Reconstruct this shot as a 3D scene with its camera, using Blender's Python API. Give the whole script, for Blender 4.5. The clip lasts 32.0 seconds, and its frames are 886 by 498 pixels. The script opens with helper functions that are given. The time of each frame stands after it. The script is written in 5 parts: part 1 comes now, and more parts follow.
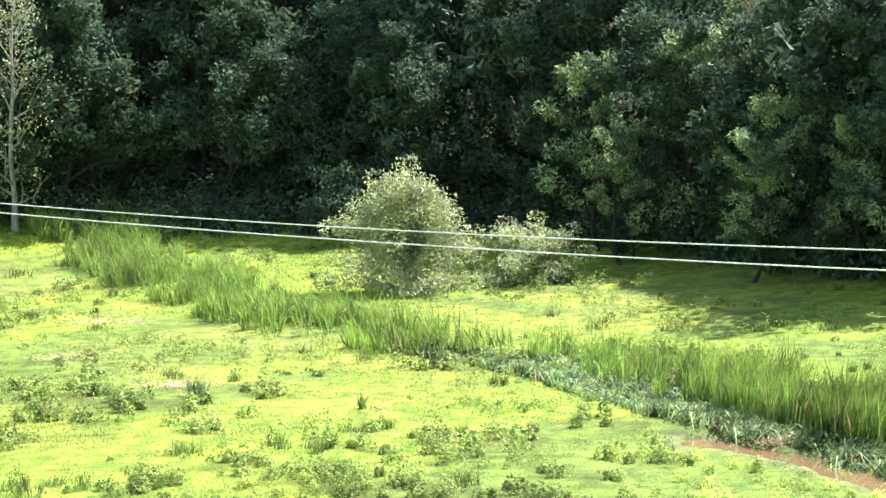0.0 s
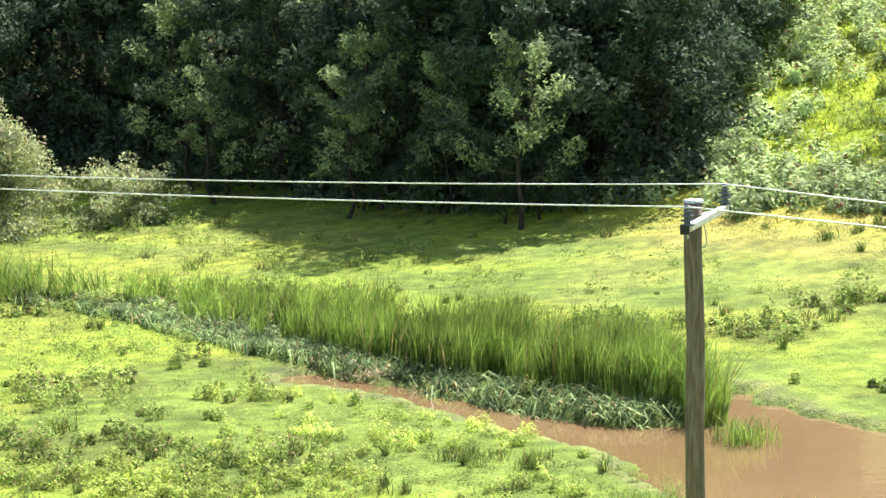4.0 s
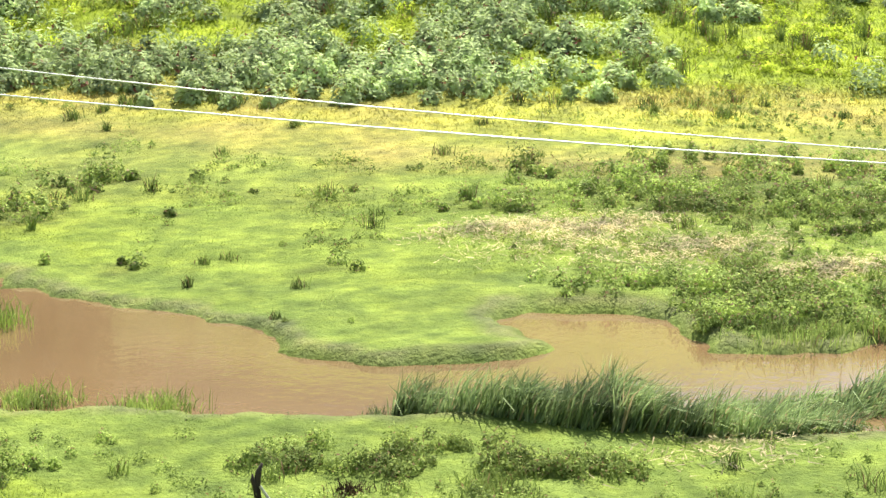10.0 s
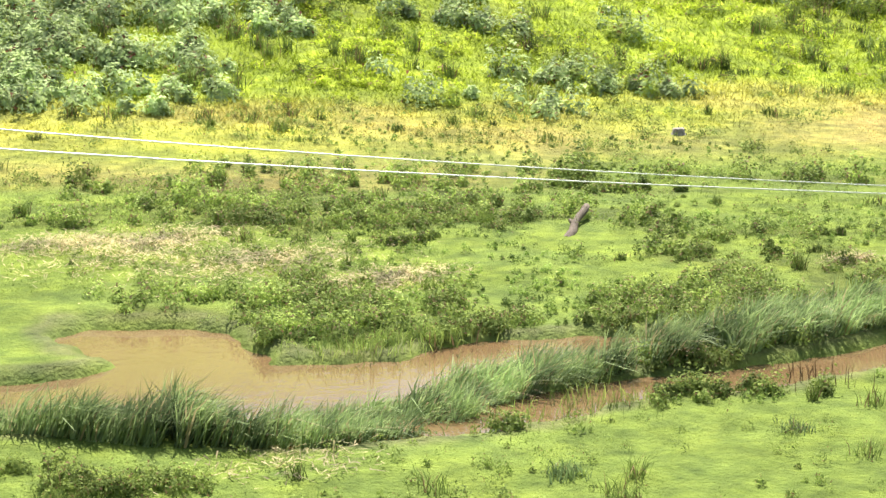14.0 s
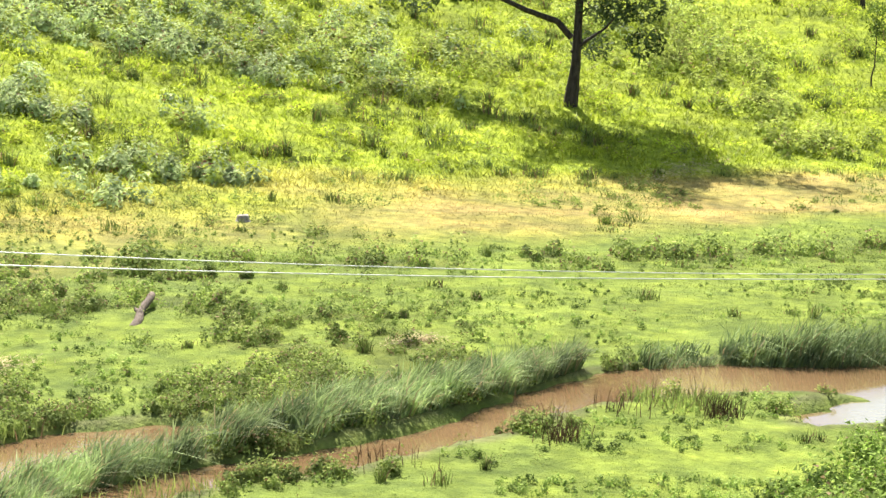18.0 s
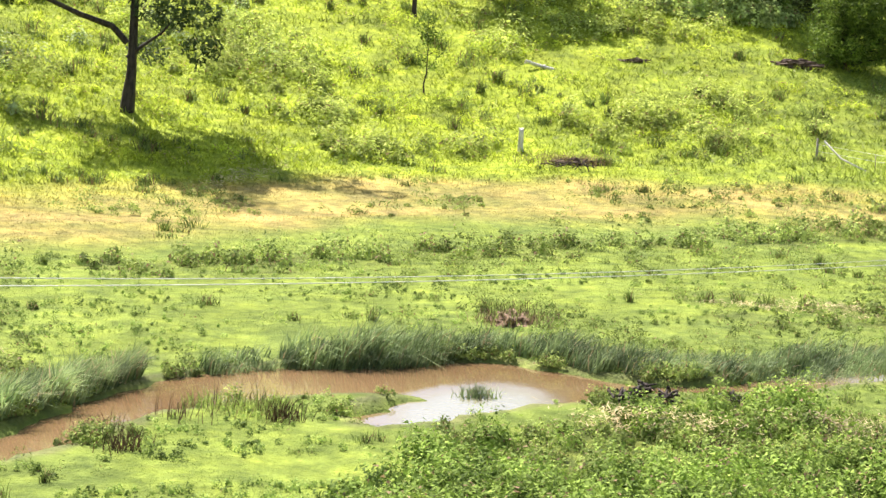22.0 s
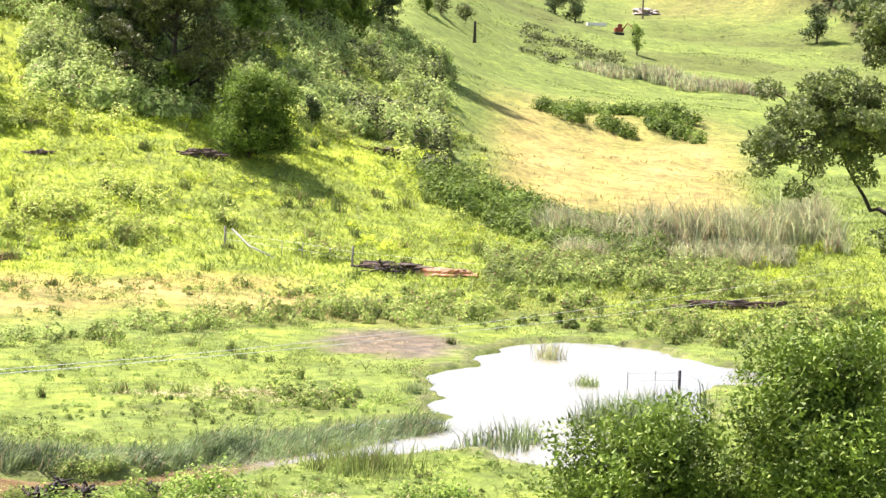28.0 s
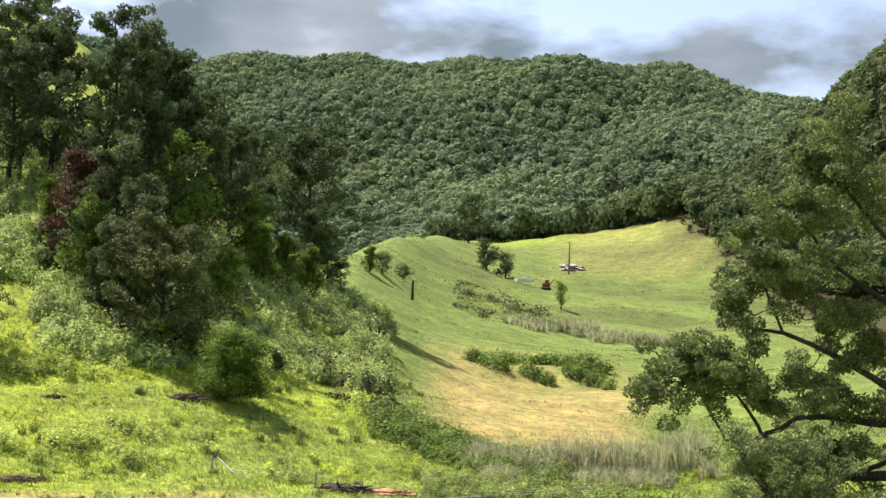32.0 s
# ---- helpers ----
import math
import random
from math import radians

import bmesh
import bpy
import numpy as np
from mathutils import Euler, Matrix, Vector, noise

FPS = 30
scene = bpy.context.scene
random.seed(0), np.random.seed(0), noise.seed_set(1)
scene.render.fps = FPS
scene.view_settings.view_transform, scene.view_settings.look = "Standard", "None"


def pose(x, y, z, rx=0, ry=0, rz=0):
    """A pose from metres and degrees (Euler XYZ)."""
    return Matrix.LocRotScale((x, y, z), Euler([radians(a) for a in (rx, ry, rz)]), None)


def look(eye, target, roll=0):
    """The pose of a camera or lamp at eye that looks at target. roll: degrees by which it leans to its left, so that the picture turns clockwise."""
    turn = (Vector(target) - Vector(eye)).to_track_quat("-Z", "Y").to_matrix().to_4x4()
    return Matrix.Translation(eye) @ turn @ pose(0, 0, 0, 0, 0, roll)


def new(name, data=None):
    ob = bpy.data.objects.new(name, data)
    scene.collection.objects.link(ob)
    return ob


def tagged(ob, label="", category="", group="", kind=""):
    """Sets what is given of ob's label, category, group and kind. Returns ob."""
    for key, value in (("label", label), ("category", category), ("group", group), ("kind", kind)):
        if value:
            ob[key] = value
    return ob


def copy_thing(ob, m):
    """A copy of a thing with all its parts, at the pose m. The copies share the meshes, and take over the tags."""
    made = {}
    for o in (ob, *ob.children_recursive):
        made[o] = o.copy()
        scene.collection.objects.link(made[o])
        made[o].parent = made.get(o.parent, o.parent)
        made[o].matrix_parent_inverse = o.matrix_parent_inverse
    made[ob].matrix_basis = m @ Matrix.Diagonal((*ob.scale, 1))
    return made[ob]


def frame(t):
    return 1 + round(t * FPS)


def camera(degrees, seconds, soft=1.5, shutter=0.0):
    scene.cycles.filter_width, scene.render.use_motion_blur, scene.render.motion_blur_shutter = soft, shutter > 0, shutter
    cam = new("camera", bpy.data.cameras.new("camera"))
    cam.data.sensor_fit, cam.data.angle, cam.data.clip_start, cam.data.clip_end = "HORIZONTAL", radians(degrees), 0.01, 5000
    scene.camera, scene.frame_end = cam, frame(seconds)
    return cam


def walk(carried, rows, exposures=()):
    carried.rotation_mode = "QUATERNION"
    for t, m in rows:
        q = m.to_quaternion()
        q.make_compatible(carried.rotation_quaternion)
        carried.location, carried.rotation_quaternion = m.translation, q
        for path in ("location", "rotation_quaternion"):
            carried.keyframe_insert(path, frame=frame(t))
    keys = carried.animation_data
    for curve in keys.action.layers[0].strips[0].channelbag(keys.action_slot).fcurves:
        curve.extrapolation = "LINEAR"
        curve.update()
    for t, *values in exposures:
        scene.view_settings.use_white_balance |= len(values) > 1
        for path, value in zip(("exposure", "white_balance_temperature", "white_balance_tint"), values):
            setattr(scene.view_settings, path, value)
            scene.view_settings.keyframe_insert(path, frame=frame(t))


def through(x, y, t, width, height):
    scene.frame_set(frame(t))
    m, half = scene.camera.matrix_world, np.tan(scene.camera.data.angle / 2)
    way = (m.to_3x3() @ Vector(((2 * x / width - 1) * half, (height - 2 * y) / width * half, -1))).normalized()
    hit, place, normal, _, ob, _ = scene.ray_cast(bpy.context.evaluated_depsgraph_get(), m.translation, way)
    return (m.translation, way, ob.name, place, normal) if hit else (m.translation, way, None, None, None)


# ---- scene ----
cam = camera(25.362, 32.0)
ROWS = [  # seconds, metres back from the deck rail, azimuth, tilt, lean
    (0, -0.0, -0.130, -4.638, -1.702), (0.5, -0.0, 1.487, -4.995, -1.941), (1, -0.0, 2.889, -5.351, -2.211), (1.5, -0.0, 4.347, -5.642, -2.420),
    (2, -0.0, 5.830, -5.883, -2.332), (2.5, -0.0, 7.000, -6.124, -1.962), (4.5, -0.0, 13.504, -7.229, -2.219), (5, -0.0, 15.467, -7.803, -2.262),
    (5.5, -0.0, 17.291, -8.289, -2.165), (6, -0.0, 19.080, -8.638, -1.994), (6.5, -0.0, 20.867, -9.010, -1.862), (7, -0.0, 22.477, -9.462, -1.854),
    (7.5, -0.0, 24.472, -9.916, -1.740), (8, -0.0, 26.993, -10.033, -1.243), (8.5, -0.0, 29.506, -10.138, -0.735), (9, -0.0, 31.087, -10.254, -0.406),
    (9.5, -0.0, 32.077, -10.455, -0.363), (10, -0.0, 33.400, -10.753, -0.394), (10.5, -0.0, 34.914, -10.977, -0.378), (11, -0.0, 36.586, -11.172, -0.185),
    (11.5, -0.0, 38.210, -11.142, -0.001), (12, -0.0, 40.364, -11.010, 0.329), (12.5, -0.0, 42.489, -10.918, 0.669), (13, -0.0, 44.184, -10.766, 0.756),
    (13.5, -0.0, 45.265, -10.536, 0.767), (15.5, -0.0, 51.401, -9.122, 1.098), (16, -0.0, 53.531, -8.398, 1.330), (16.5, -0.0, 55.148, -7.912, 1.339),
    (17, -0.0, 56.478, -7.749, 1.361), (17.5, -0.0, 57.583, -7.641, 1.480), (18, -0.0, 59.058, -7.526, 1.569), (18.5, -0.0, 60.731, -7.324, 1.714),
    (19, -0.0, 62.371, -7.083, 1.883), (19.5, -0.0, 63.970, -6.845, 1.999), (20, -0.0, 65.369, -6.681, 1.981), (20.5, -0.0, 67.121, -6.740, 1.875),
    (21, -0.0, 68.894, -6.852, 2.017), (21.5, -0.0, 70.569, -6.949, 2.208), (22, -0.0, 71.914, -6.921, 2.365), (22.5, -0.0, 73.289, -6.893, 2.546),
    (23, -0.0, 74.736, -6.944, 2.591), (23.5, -0.0, 76.107, -7.022, 2.556), (24, -0.0, 77.719, -7.013, 2.792), (24.5, -0.0, 79.468, -6.995, 3.105),
    (25, -0.0, 81.349, -6.887, 3.085), (25.5, -0.0, 83.088, -6.838, 2.870), (26, -0.0, 84.661, -6.725, 2.776), (26.5, -0.0, 86.043, -6.364, 2.562),
    (28.5, -0.0, 89.643, -3.122, 1.615), (29, -0.0, 90.415, -3.002, 1.288), (29.5, 0.7, 91.129, -2.444, 1.067), (30, 3.7, 91.474, -0.941, 1.292),
    (30.5, 8.0, 91.257, 0.133, 1.474), (31, 13.0, 90.929, 1.272, 1.643), (31.5, 19.5, 90.545, 2.413, 1.751), (32, 29.0, 90.484, 3.613, 1.850),
]


def eye_pose(back, az, tilt, lean):
    a, e = radians(az), radians(tilt)
    eye = Vector((-back, 0, 10.0))
    return look(eye, eye + Vector((math.sin(a) * math.cos(e), math.cos(a) * math.cos(e), math.sin(e))) * 50, lean)


EXPOSURES = [(0, 1.88, 5850, 13), (2.5, 1.7, 6050, 13), (5, 1.53, 6300, 12), (10, 1.26, 6500, 10), (12, 1.25, 6520, 10), (18, 1.32, 6600, 14), (25, 1.49, 6450, 23), (29, 1.73, 6350, 28), (30.5, 1.58, 6350, 27), (32, 1.11, 6350, 22)]
walk(cam, [(t, eye_pose(b, az, e, l)) for t, b, az, e, l in ROWS], EXPOSURES)

# ---- daylight ----
SUN_AZ, SUN_EL = 46.0, 53.0
world = bpy.data.worlds.new("sky")
scene.world = world
world.use_nodes = True
wt = world.node_tree
wt.nodes.clear()


def node(tree, kind, links=(), **values):
    """A node with its settings, and links given as (input, output socket)."""
    n = tree.nodes.new(kind)
    for key, value in values.items():
        setattr(n, key, value)
    for key, value in links:
        if isinstance(value, bpy.types.NodeSocket):
            tree.links.new(value, n.inputs[key])
        else:
            n.inputs[key].default_value = value
    return n


def ramp(tree, fac, stops):
    n = node(tree, "ShaderNodeValToRGB", [("Fac", fac)])
    el = n.color_ramp.elements
    el[0].position, el[0].color = stops[0][0], (*stops[0][1], 1)
    el[1].position, el[1].color = stops[-1][0], (*stops[-1][1], 1)
    for p, c in stops[1:-1]:
        el.new(p).color = (*c, 1)
    return n.outputs["Color"]


def mix(tree, fac, a, b, blend="MIX"):
    n = node(tree, "ShaderNodeMix", data_type="RGBA", blend_type=blend)
    for key, value in ((0, fac), (6, a), (7, b)):
        if isinstance(value, bpy.types.NodeSocket):
            tree.links.new(value, n.inputs[key])
        else:
            n.inputs[key].default_value = value if key == 0 else (*value, 1)
    return n.outputs[2]


sky = node(wt, "ShaderNodeTexSky", sky_type="NISHITA", sun_disc=False, sun_elevation=radians(SUN_EL), sun_rotation=radians(SUN_AZ),
           air_density=1.0, dust_density=1.5, ozone_density=1.0)
way = node(wt, "ShaderNodeTexCoord").outputs["Generated"]
flat = node(wt, "ShaderNodeMapping", [("Vector", way), ("Scale", (1.0, 1.0, 2.6))]).outputs["Vector"]
puff = node(wt, "ShaderNodeTexNoise", [("Vector", flat), ("Scale", 5.0), ("Detail", 9.0), ("Roughness", 0.55)]).outputs["Fac"]
shade = node(wt, "ShaderNodeTexNoise", [("Vector", flat), ("Scale", 5.5), ("Detail", 6.0)]).outputs["Fac"]
cover = ramp(wt, puff, [(.45, (0, 0, 0)), (.56, (1, 1, 1))])
cloud = ramp(wt, shade, [(.36, (1.35, 1.78, 1.95)), (.5, (2.4, 2.9, 3.05)), (.64, (5.2, 5.7, 5.7))])
both = mix(wt, cover, sky.outputs["Color"], cloud)
back = node(wt, "ShaderNodeBackground", [("Color", both), ("Strength", 0.088)])
node(wt, "ShaderNodeOutputWorld", [("Surface", back.outputs[0])])

sun = new("sun", bpy.data.lights.new("sun", "SUN"))
sun.data.energy, sun.data.angle, sun.data.color = 5.0, radians(0.6), (1.0, 0.95, 0.86)
sa, se = radians(SUN_AZ), radians(SUN_EL)
sun.matrix_world = look(Vector((math.sin(sa) * math.cos(se), math.cos(sa) * math.cos(se), math.sin(se))) * 200, (0, 0, 0))


# ---- materials ----
def material(name):
    m = bpy.data.materials.new(name)
    m.use_nodes = True
    t = m.node_tree
    t.nodes.clear()
    return m, t, node(t, "ShaderNodeOutputMaterial")


def finish(t, out, colour, rough=.7, normal=None, through=0.0, metal=0.0, spec=.3, coat=None):
    b = node(t, "ShaderNodeBsdfPrincipled", [("Base Color", colour if isinstance(colour, bpy.types.NodeSocket) else (*colour, 1)), ("Roughness", rough),
                                             ("Metallic", metal), ("Specular IOR Level", spec)])
    if normal is not None:
        t.links.new(normal, b.inputs["Normal"])
    if coat is not None:
        t.links.new(coat, b.inputs["Coat Weight"])
        t.links.new(normal, b.inputs["Coat Normal"])
        b.inputs["Coat Roughness"].default_value = .15
    s = b.outputs[0]
    if through:
        tr = node(t, "ShaderNodeBsdfTranslucent")
        t.links.new(b.inputs["Base Color"].links[0].from_socket, tr.inputs["Color"])
        s = node(t, "ShaderNodeMixShader", [(0, through), (1, s), (2, tr.outputs[0])]).outputs[0]
    t.links.new(s, out.inputs["Surface"])


def place(t):
    return node(t, "ShaderNodeNewGeometry").outputs["Position"]


def tex(t, scale, detail=4.0, vec=None, rough=.55):
    return node(t, "ShaderNodeTexNoise", [("Vector", vec or place(t)), ("Scale", scale), ("Detail", detail), ("Roughness", rough)]).outputs["Fac"]


def bump(t, height, strength=.4, distance=.05):
    return node(t, "ShaderNodeBump", [("Height", height), ("Strength", strength), ("Distance", distance)]).outputs["Normal"]


def leaf_material(name, dark, light, through=.35, rough=.55, spec=.3, dead=None, share=.0, patch=.12):
    m, t, out = material(name)
    g = node(t, "ShaderNodeNewGeometry")
    each = g.outputs["Random Per Island"]
    col = mix(t, each, [.8 * a + .2 * b for a, b in zip(dark, light)], [.2 * a + .8 * b for a, b in zip(dark, light)])
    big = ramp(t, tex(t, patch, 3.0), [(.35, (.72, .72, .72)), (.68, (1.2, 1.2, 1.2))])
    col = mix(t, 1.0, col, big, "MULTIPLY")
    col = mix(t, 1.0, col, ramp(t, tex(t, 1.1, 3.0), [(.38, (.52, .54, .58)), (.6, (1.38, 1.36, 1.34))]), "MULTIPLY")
    if dead:
        hit = node(t, "ShaderNodeMath", [(0, each), (1, 7.31)], operation="MULTIPLY").outputs[0]
        hit = node(t, "ShaderNodeMath", [(0, hit)], operation="FRACT").outputs[0]
        hit = node(t, "ShaderNodeMath", [(0, hit), (1, share)], operation="LESS_THAN").outputs[0]
        col = mix(t, hit, col, dead)
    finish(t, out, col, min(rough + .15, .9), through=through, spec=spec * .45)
    return m


def grass_material(name, wild, dry, lawn, through=.42, solid=False):
    """Colour from the plan's own zones (dry, lawn), broken up by noise."""
    m, t, out = material(name)
    paint = node(t, "ShaderNodeVertexColor", layer_name="zone")
    zone = node(t, "ShaderNodeSeparateColor", [("Color", paint.outputs[0])]).outputs
    each = tex(t, 3.0, 5.0) if solid else node(t, "ShaderNodeNewGeometry").outputs["Random Per Island"]
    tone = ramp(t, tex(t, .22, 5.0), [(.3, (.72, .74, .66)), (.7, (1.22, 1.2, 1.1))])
    col = mix(t, each, [c * .62 for c in wild], [c * 1.3 for c in wild])
    col = mix(t, zone["Green"], col, mix(t, each, [c * .75 for c in lawn], [c * 1.2 for c in lawn]))
    col = mix(t, zone["Red"], col, mix(t, each, [c * .86 for c in dry], [c * 1.12 for c in dry]))
    col = mix(t, zone["Blue"], col, mix(t, tex(t, 5.0, 6.0), (.085, .07, .06), (.25, .21, .18)))
    # alpha: leaf litter, rough far pasture, and painted shade under bracken and weeds
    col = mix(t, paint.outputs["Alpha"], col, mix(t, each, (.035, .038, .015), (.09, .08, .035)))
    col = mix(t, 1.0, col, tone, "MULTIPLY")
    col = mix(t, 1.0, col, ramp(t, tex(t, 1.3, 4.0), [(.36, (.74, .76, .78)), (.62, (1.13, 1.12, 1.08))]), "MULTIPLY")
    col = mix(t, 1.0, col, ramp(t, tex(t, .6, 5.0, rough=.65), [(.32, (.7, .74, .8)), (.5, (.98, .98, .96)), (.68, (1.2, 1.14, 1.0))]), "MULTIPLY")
    if solid:
        col = mix(t, 1.0, col, ramp(t, tex(t, 1.6, 6.0, rough=.7), [(.3, (.62, .66, .55)), (.65, (1.15, 1.12, 1.05))]), "MULTIPLY")
        finish(t, out, col, .9, bump(t, tex(t, 9.0, 8.0), .8, .12), spec=.1)
    else:
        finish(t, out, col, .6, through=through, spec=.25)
    return m


WILD, DRY, LAWN = (.325, .41, .042), (.45, .32, .14), (.168, .23, .054)
M_GROUND = grass_material("meadow_ground", WILD, DRY, LAWN, solid=True)
M_GRASS = grass_material("meadow_blades", WILD, DRY, LAWN)
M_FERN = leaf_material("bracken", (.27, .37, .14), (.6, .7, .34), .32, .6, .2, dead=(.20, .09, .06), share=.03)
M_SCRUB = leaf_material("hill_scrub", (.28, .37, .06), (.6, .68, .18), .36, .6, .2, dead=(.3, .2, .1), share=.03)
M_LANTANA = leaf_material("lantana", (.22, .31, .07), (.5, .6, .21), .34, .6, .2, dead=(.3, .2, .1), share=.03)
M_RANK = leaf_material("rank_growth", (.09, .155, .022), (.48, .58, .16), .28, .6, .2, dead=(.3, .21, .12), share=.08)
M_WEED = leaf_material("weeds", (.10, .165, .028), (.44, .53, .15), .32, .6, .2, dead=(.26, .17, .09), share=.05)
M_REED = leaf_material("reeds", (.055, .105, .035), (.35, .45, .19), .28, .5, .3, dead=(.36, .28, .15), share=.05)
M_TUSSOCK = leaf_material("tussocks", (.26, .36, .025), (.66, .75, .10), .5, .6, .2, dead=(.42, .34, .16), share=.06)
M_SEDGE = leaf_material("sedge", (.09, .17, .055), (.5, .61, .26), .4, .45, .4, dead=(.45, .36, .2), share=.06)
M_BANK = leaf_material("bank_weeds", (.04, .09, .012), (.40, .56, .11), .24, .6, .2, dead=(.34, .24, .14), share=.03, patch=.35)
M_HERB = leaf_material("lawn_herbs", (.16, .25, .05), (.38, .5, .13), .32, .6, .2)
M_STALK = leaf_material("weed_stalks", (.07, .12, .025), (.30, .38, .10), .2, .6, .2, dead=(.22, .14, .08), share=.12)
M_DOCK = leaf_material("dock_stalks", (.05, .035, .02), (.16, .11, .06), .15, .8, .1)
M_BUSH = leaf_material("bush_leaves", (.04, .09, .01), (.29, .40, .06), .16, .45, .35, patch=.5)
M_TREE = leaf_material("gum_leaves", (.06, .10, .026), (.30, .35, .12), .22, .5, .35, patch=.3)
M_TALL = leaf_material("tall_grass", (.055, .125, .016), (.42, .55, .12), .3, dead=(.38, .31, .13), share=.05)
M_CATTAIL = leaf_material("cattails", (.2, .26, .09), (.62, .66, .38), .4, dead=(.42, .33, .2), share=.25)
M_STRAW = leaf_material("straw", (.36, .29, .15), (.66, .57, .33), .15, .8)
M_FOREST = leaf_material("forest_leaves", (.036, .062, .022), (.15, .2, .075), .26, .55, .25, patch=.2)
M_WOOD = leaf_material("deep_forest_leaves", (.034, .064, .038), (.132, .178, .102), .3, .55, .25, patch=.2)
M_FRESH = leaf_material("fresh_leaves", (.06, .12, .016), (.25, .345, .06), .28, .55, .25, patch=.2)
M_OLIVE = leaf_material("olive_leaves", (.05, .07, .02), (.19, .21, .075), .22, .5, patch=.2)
# sunlit crowns of the forest: the sun is put into a paler leaf colour
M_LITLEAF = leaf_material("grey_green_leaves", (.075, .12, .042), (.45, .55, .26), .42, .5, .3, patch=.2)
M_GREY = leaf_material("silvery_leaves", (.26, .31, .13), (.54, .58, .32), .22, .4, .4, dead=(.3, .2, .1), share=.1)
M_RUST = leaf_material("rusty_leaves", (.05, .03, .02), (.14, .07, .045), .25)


def canopy_material(name, dark, light):
    """Far crowns: tone wanders from tree to tree and over whole slopes."""
    m, t, out = material(name)
    col = mix(t, ramp(t, tex(t, .13, 3.0), [(.3, (0, 0, 0)), (.7, (1, 1, 1))]), dark, light)
    col = mix(t, 1.0, col, ramp(t, tex(t, .011, 4.0), [(.3, (.75, .8, .85)), (.7, (1.2, 1.15, 1.05))]), "MULTIPLY")
    finish(t, out, col, .9, through=.25, spec=.05)
    return m


M_HILL = canopy_material("hill_canopy", (.11, .165, .085), (.25, .32, .16))
M_SPUR = canopy_material("spur_canopy", (.055, .085, .035), (.15, .19, .075))



def bark_material(name, dark, light, scale=6.0, grain=8.0):
    m, t, out = material(name)
    c = node(t, "ShaderNodeTexCoord").outputs["Object"]
    v = node(t, "ShaderNodeMapping", [("Vector", c), ("Scale", (grain, grain, 1.0))]).outputs["Vector"]
    n = tex(t, scale, 6.0, v)
    finish(t, out, ramp(t, n, [(.3, dark), (.7, light)]), .85, bump(t, n, .7, .03), spec=.2)
    return m


M_BARK = bark_material("dark_bark", (.02, .016, .013), (.075, .06, .05), 2.0, 3.0)
M_PALE = bark_material("pale_bark", (.16, .14, .12), (.42, .39, .35), 2.0, 3.0)
M_BLEACH = bark_material("bleached_wood", (.42, .40, .37), (.72, .70, .66), 2.0, 3.0)
M_POLE = bark_material("weathered_pole", (.085, .065, .048), (.23, .185, .145), 3.0, 9.0)
M_LOG = bark_material("grey_log", (.10, .085, .075), (.42, .38, .34), 3.0, 5.0)


def plain_material(name, colour, rough, metal=0.0, grain=20.0, spread=.25):
    m, t, out = material(name)
    n = tex(t, grain, 5.0)
    col = ramp(t, n, [(.3, [c * (1 - spread) for c in colour]), (.7, [c * (1 + spread) for c in colour])])
    finish(t, out, col, rough, bump(t, n, .15, .005), metal=metal)
    return m


M_STEEL = plain_material("galvanised_steel", (.55, .57, .6), .45, .6)
M_WIRE = plain_material("aluminium_wire", (.72, .72, .7), .4, .4)
M_PORCELAIN = plain_material("grey_porcelain", (.12, .135, .16), .2)
M_STRAWBROWN = leaf_material("brown_straw", (.16, .10, .06), (.44, .32, .2), .15, .8)
M_RUSTRED = plain_material("rusty_red", (.24, .05, .025), .6)
M_WHITE = plain_material("white_paint", (.75, .75, .74), .5)
M_STONE = plain_material("pale_stone", (.45, .4, .33), .9, grain=4.0)
M_DARK = plain_material("dark_rubber", (.03, .03, .03), .8)


def water_material():
    """Brown water, calm in the creek and wind-ruffled where open; paler there, imitating sky glare."""
    m, t, out = material("muddy_water")
    p = place(t)
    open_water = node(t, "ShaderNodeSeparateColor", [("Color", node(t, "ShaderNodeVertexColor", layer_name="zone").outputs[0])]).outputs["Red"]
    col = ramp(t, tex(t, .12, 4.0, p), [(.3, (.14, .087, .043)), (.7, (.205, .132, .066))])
    # open water: muddy brown lifted paler, painting in some of the sky's reflection
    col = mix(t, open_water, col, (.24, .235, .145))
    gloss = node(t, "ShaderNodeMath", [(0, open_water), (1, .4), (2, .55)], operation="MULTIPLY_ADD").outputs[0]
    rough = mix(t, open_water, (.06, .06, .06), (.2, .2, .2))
    # short wind ripples with a long face and a steep lee, to mirror higher sky
    saw = node(t, "ShaderNodeTexWave", [("Vector", p), ("Scale", 1.0), ("Distortion", 2.0), ("Detail", 2.0)], wave_type="BANDS", bands_direction="X", wave_profile="SAW").outputs["Fac"]
    ripple = node(t, "ShaderNodeMath", [(0, saw), (1, open_water)], operation="MULTIPLY").outputs[0]
    still = node(t, "ShaderNodeMath", [(0, tex(t, 3.0, 3.0, p)), (1, .09)], operation="MULTIPLY").outputs[0]
    height = node(t, "ShaderNodeMath", [(0, ripple), (1, still)], operation="ADD").outputs[0]
    finish(t, out, col, rough, bump(t, height, 1.0, .036), spec=gloss, coat=open_water)
    return m


M_WATER = water_material()


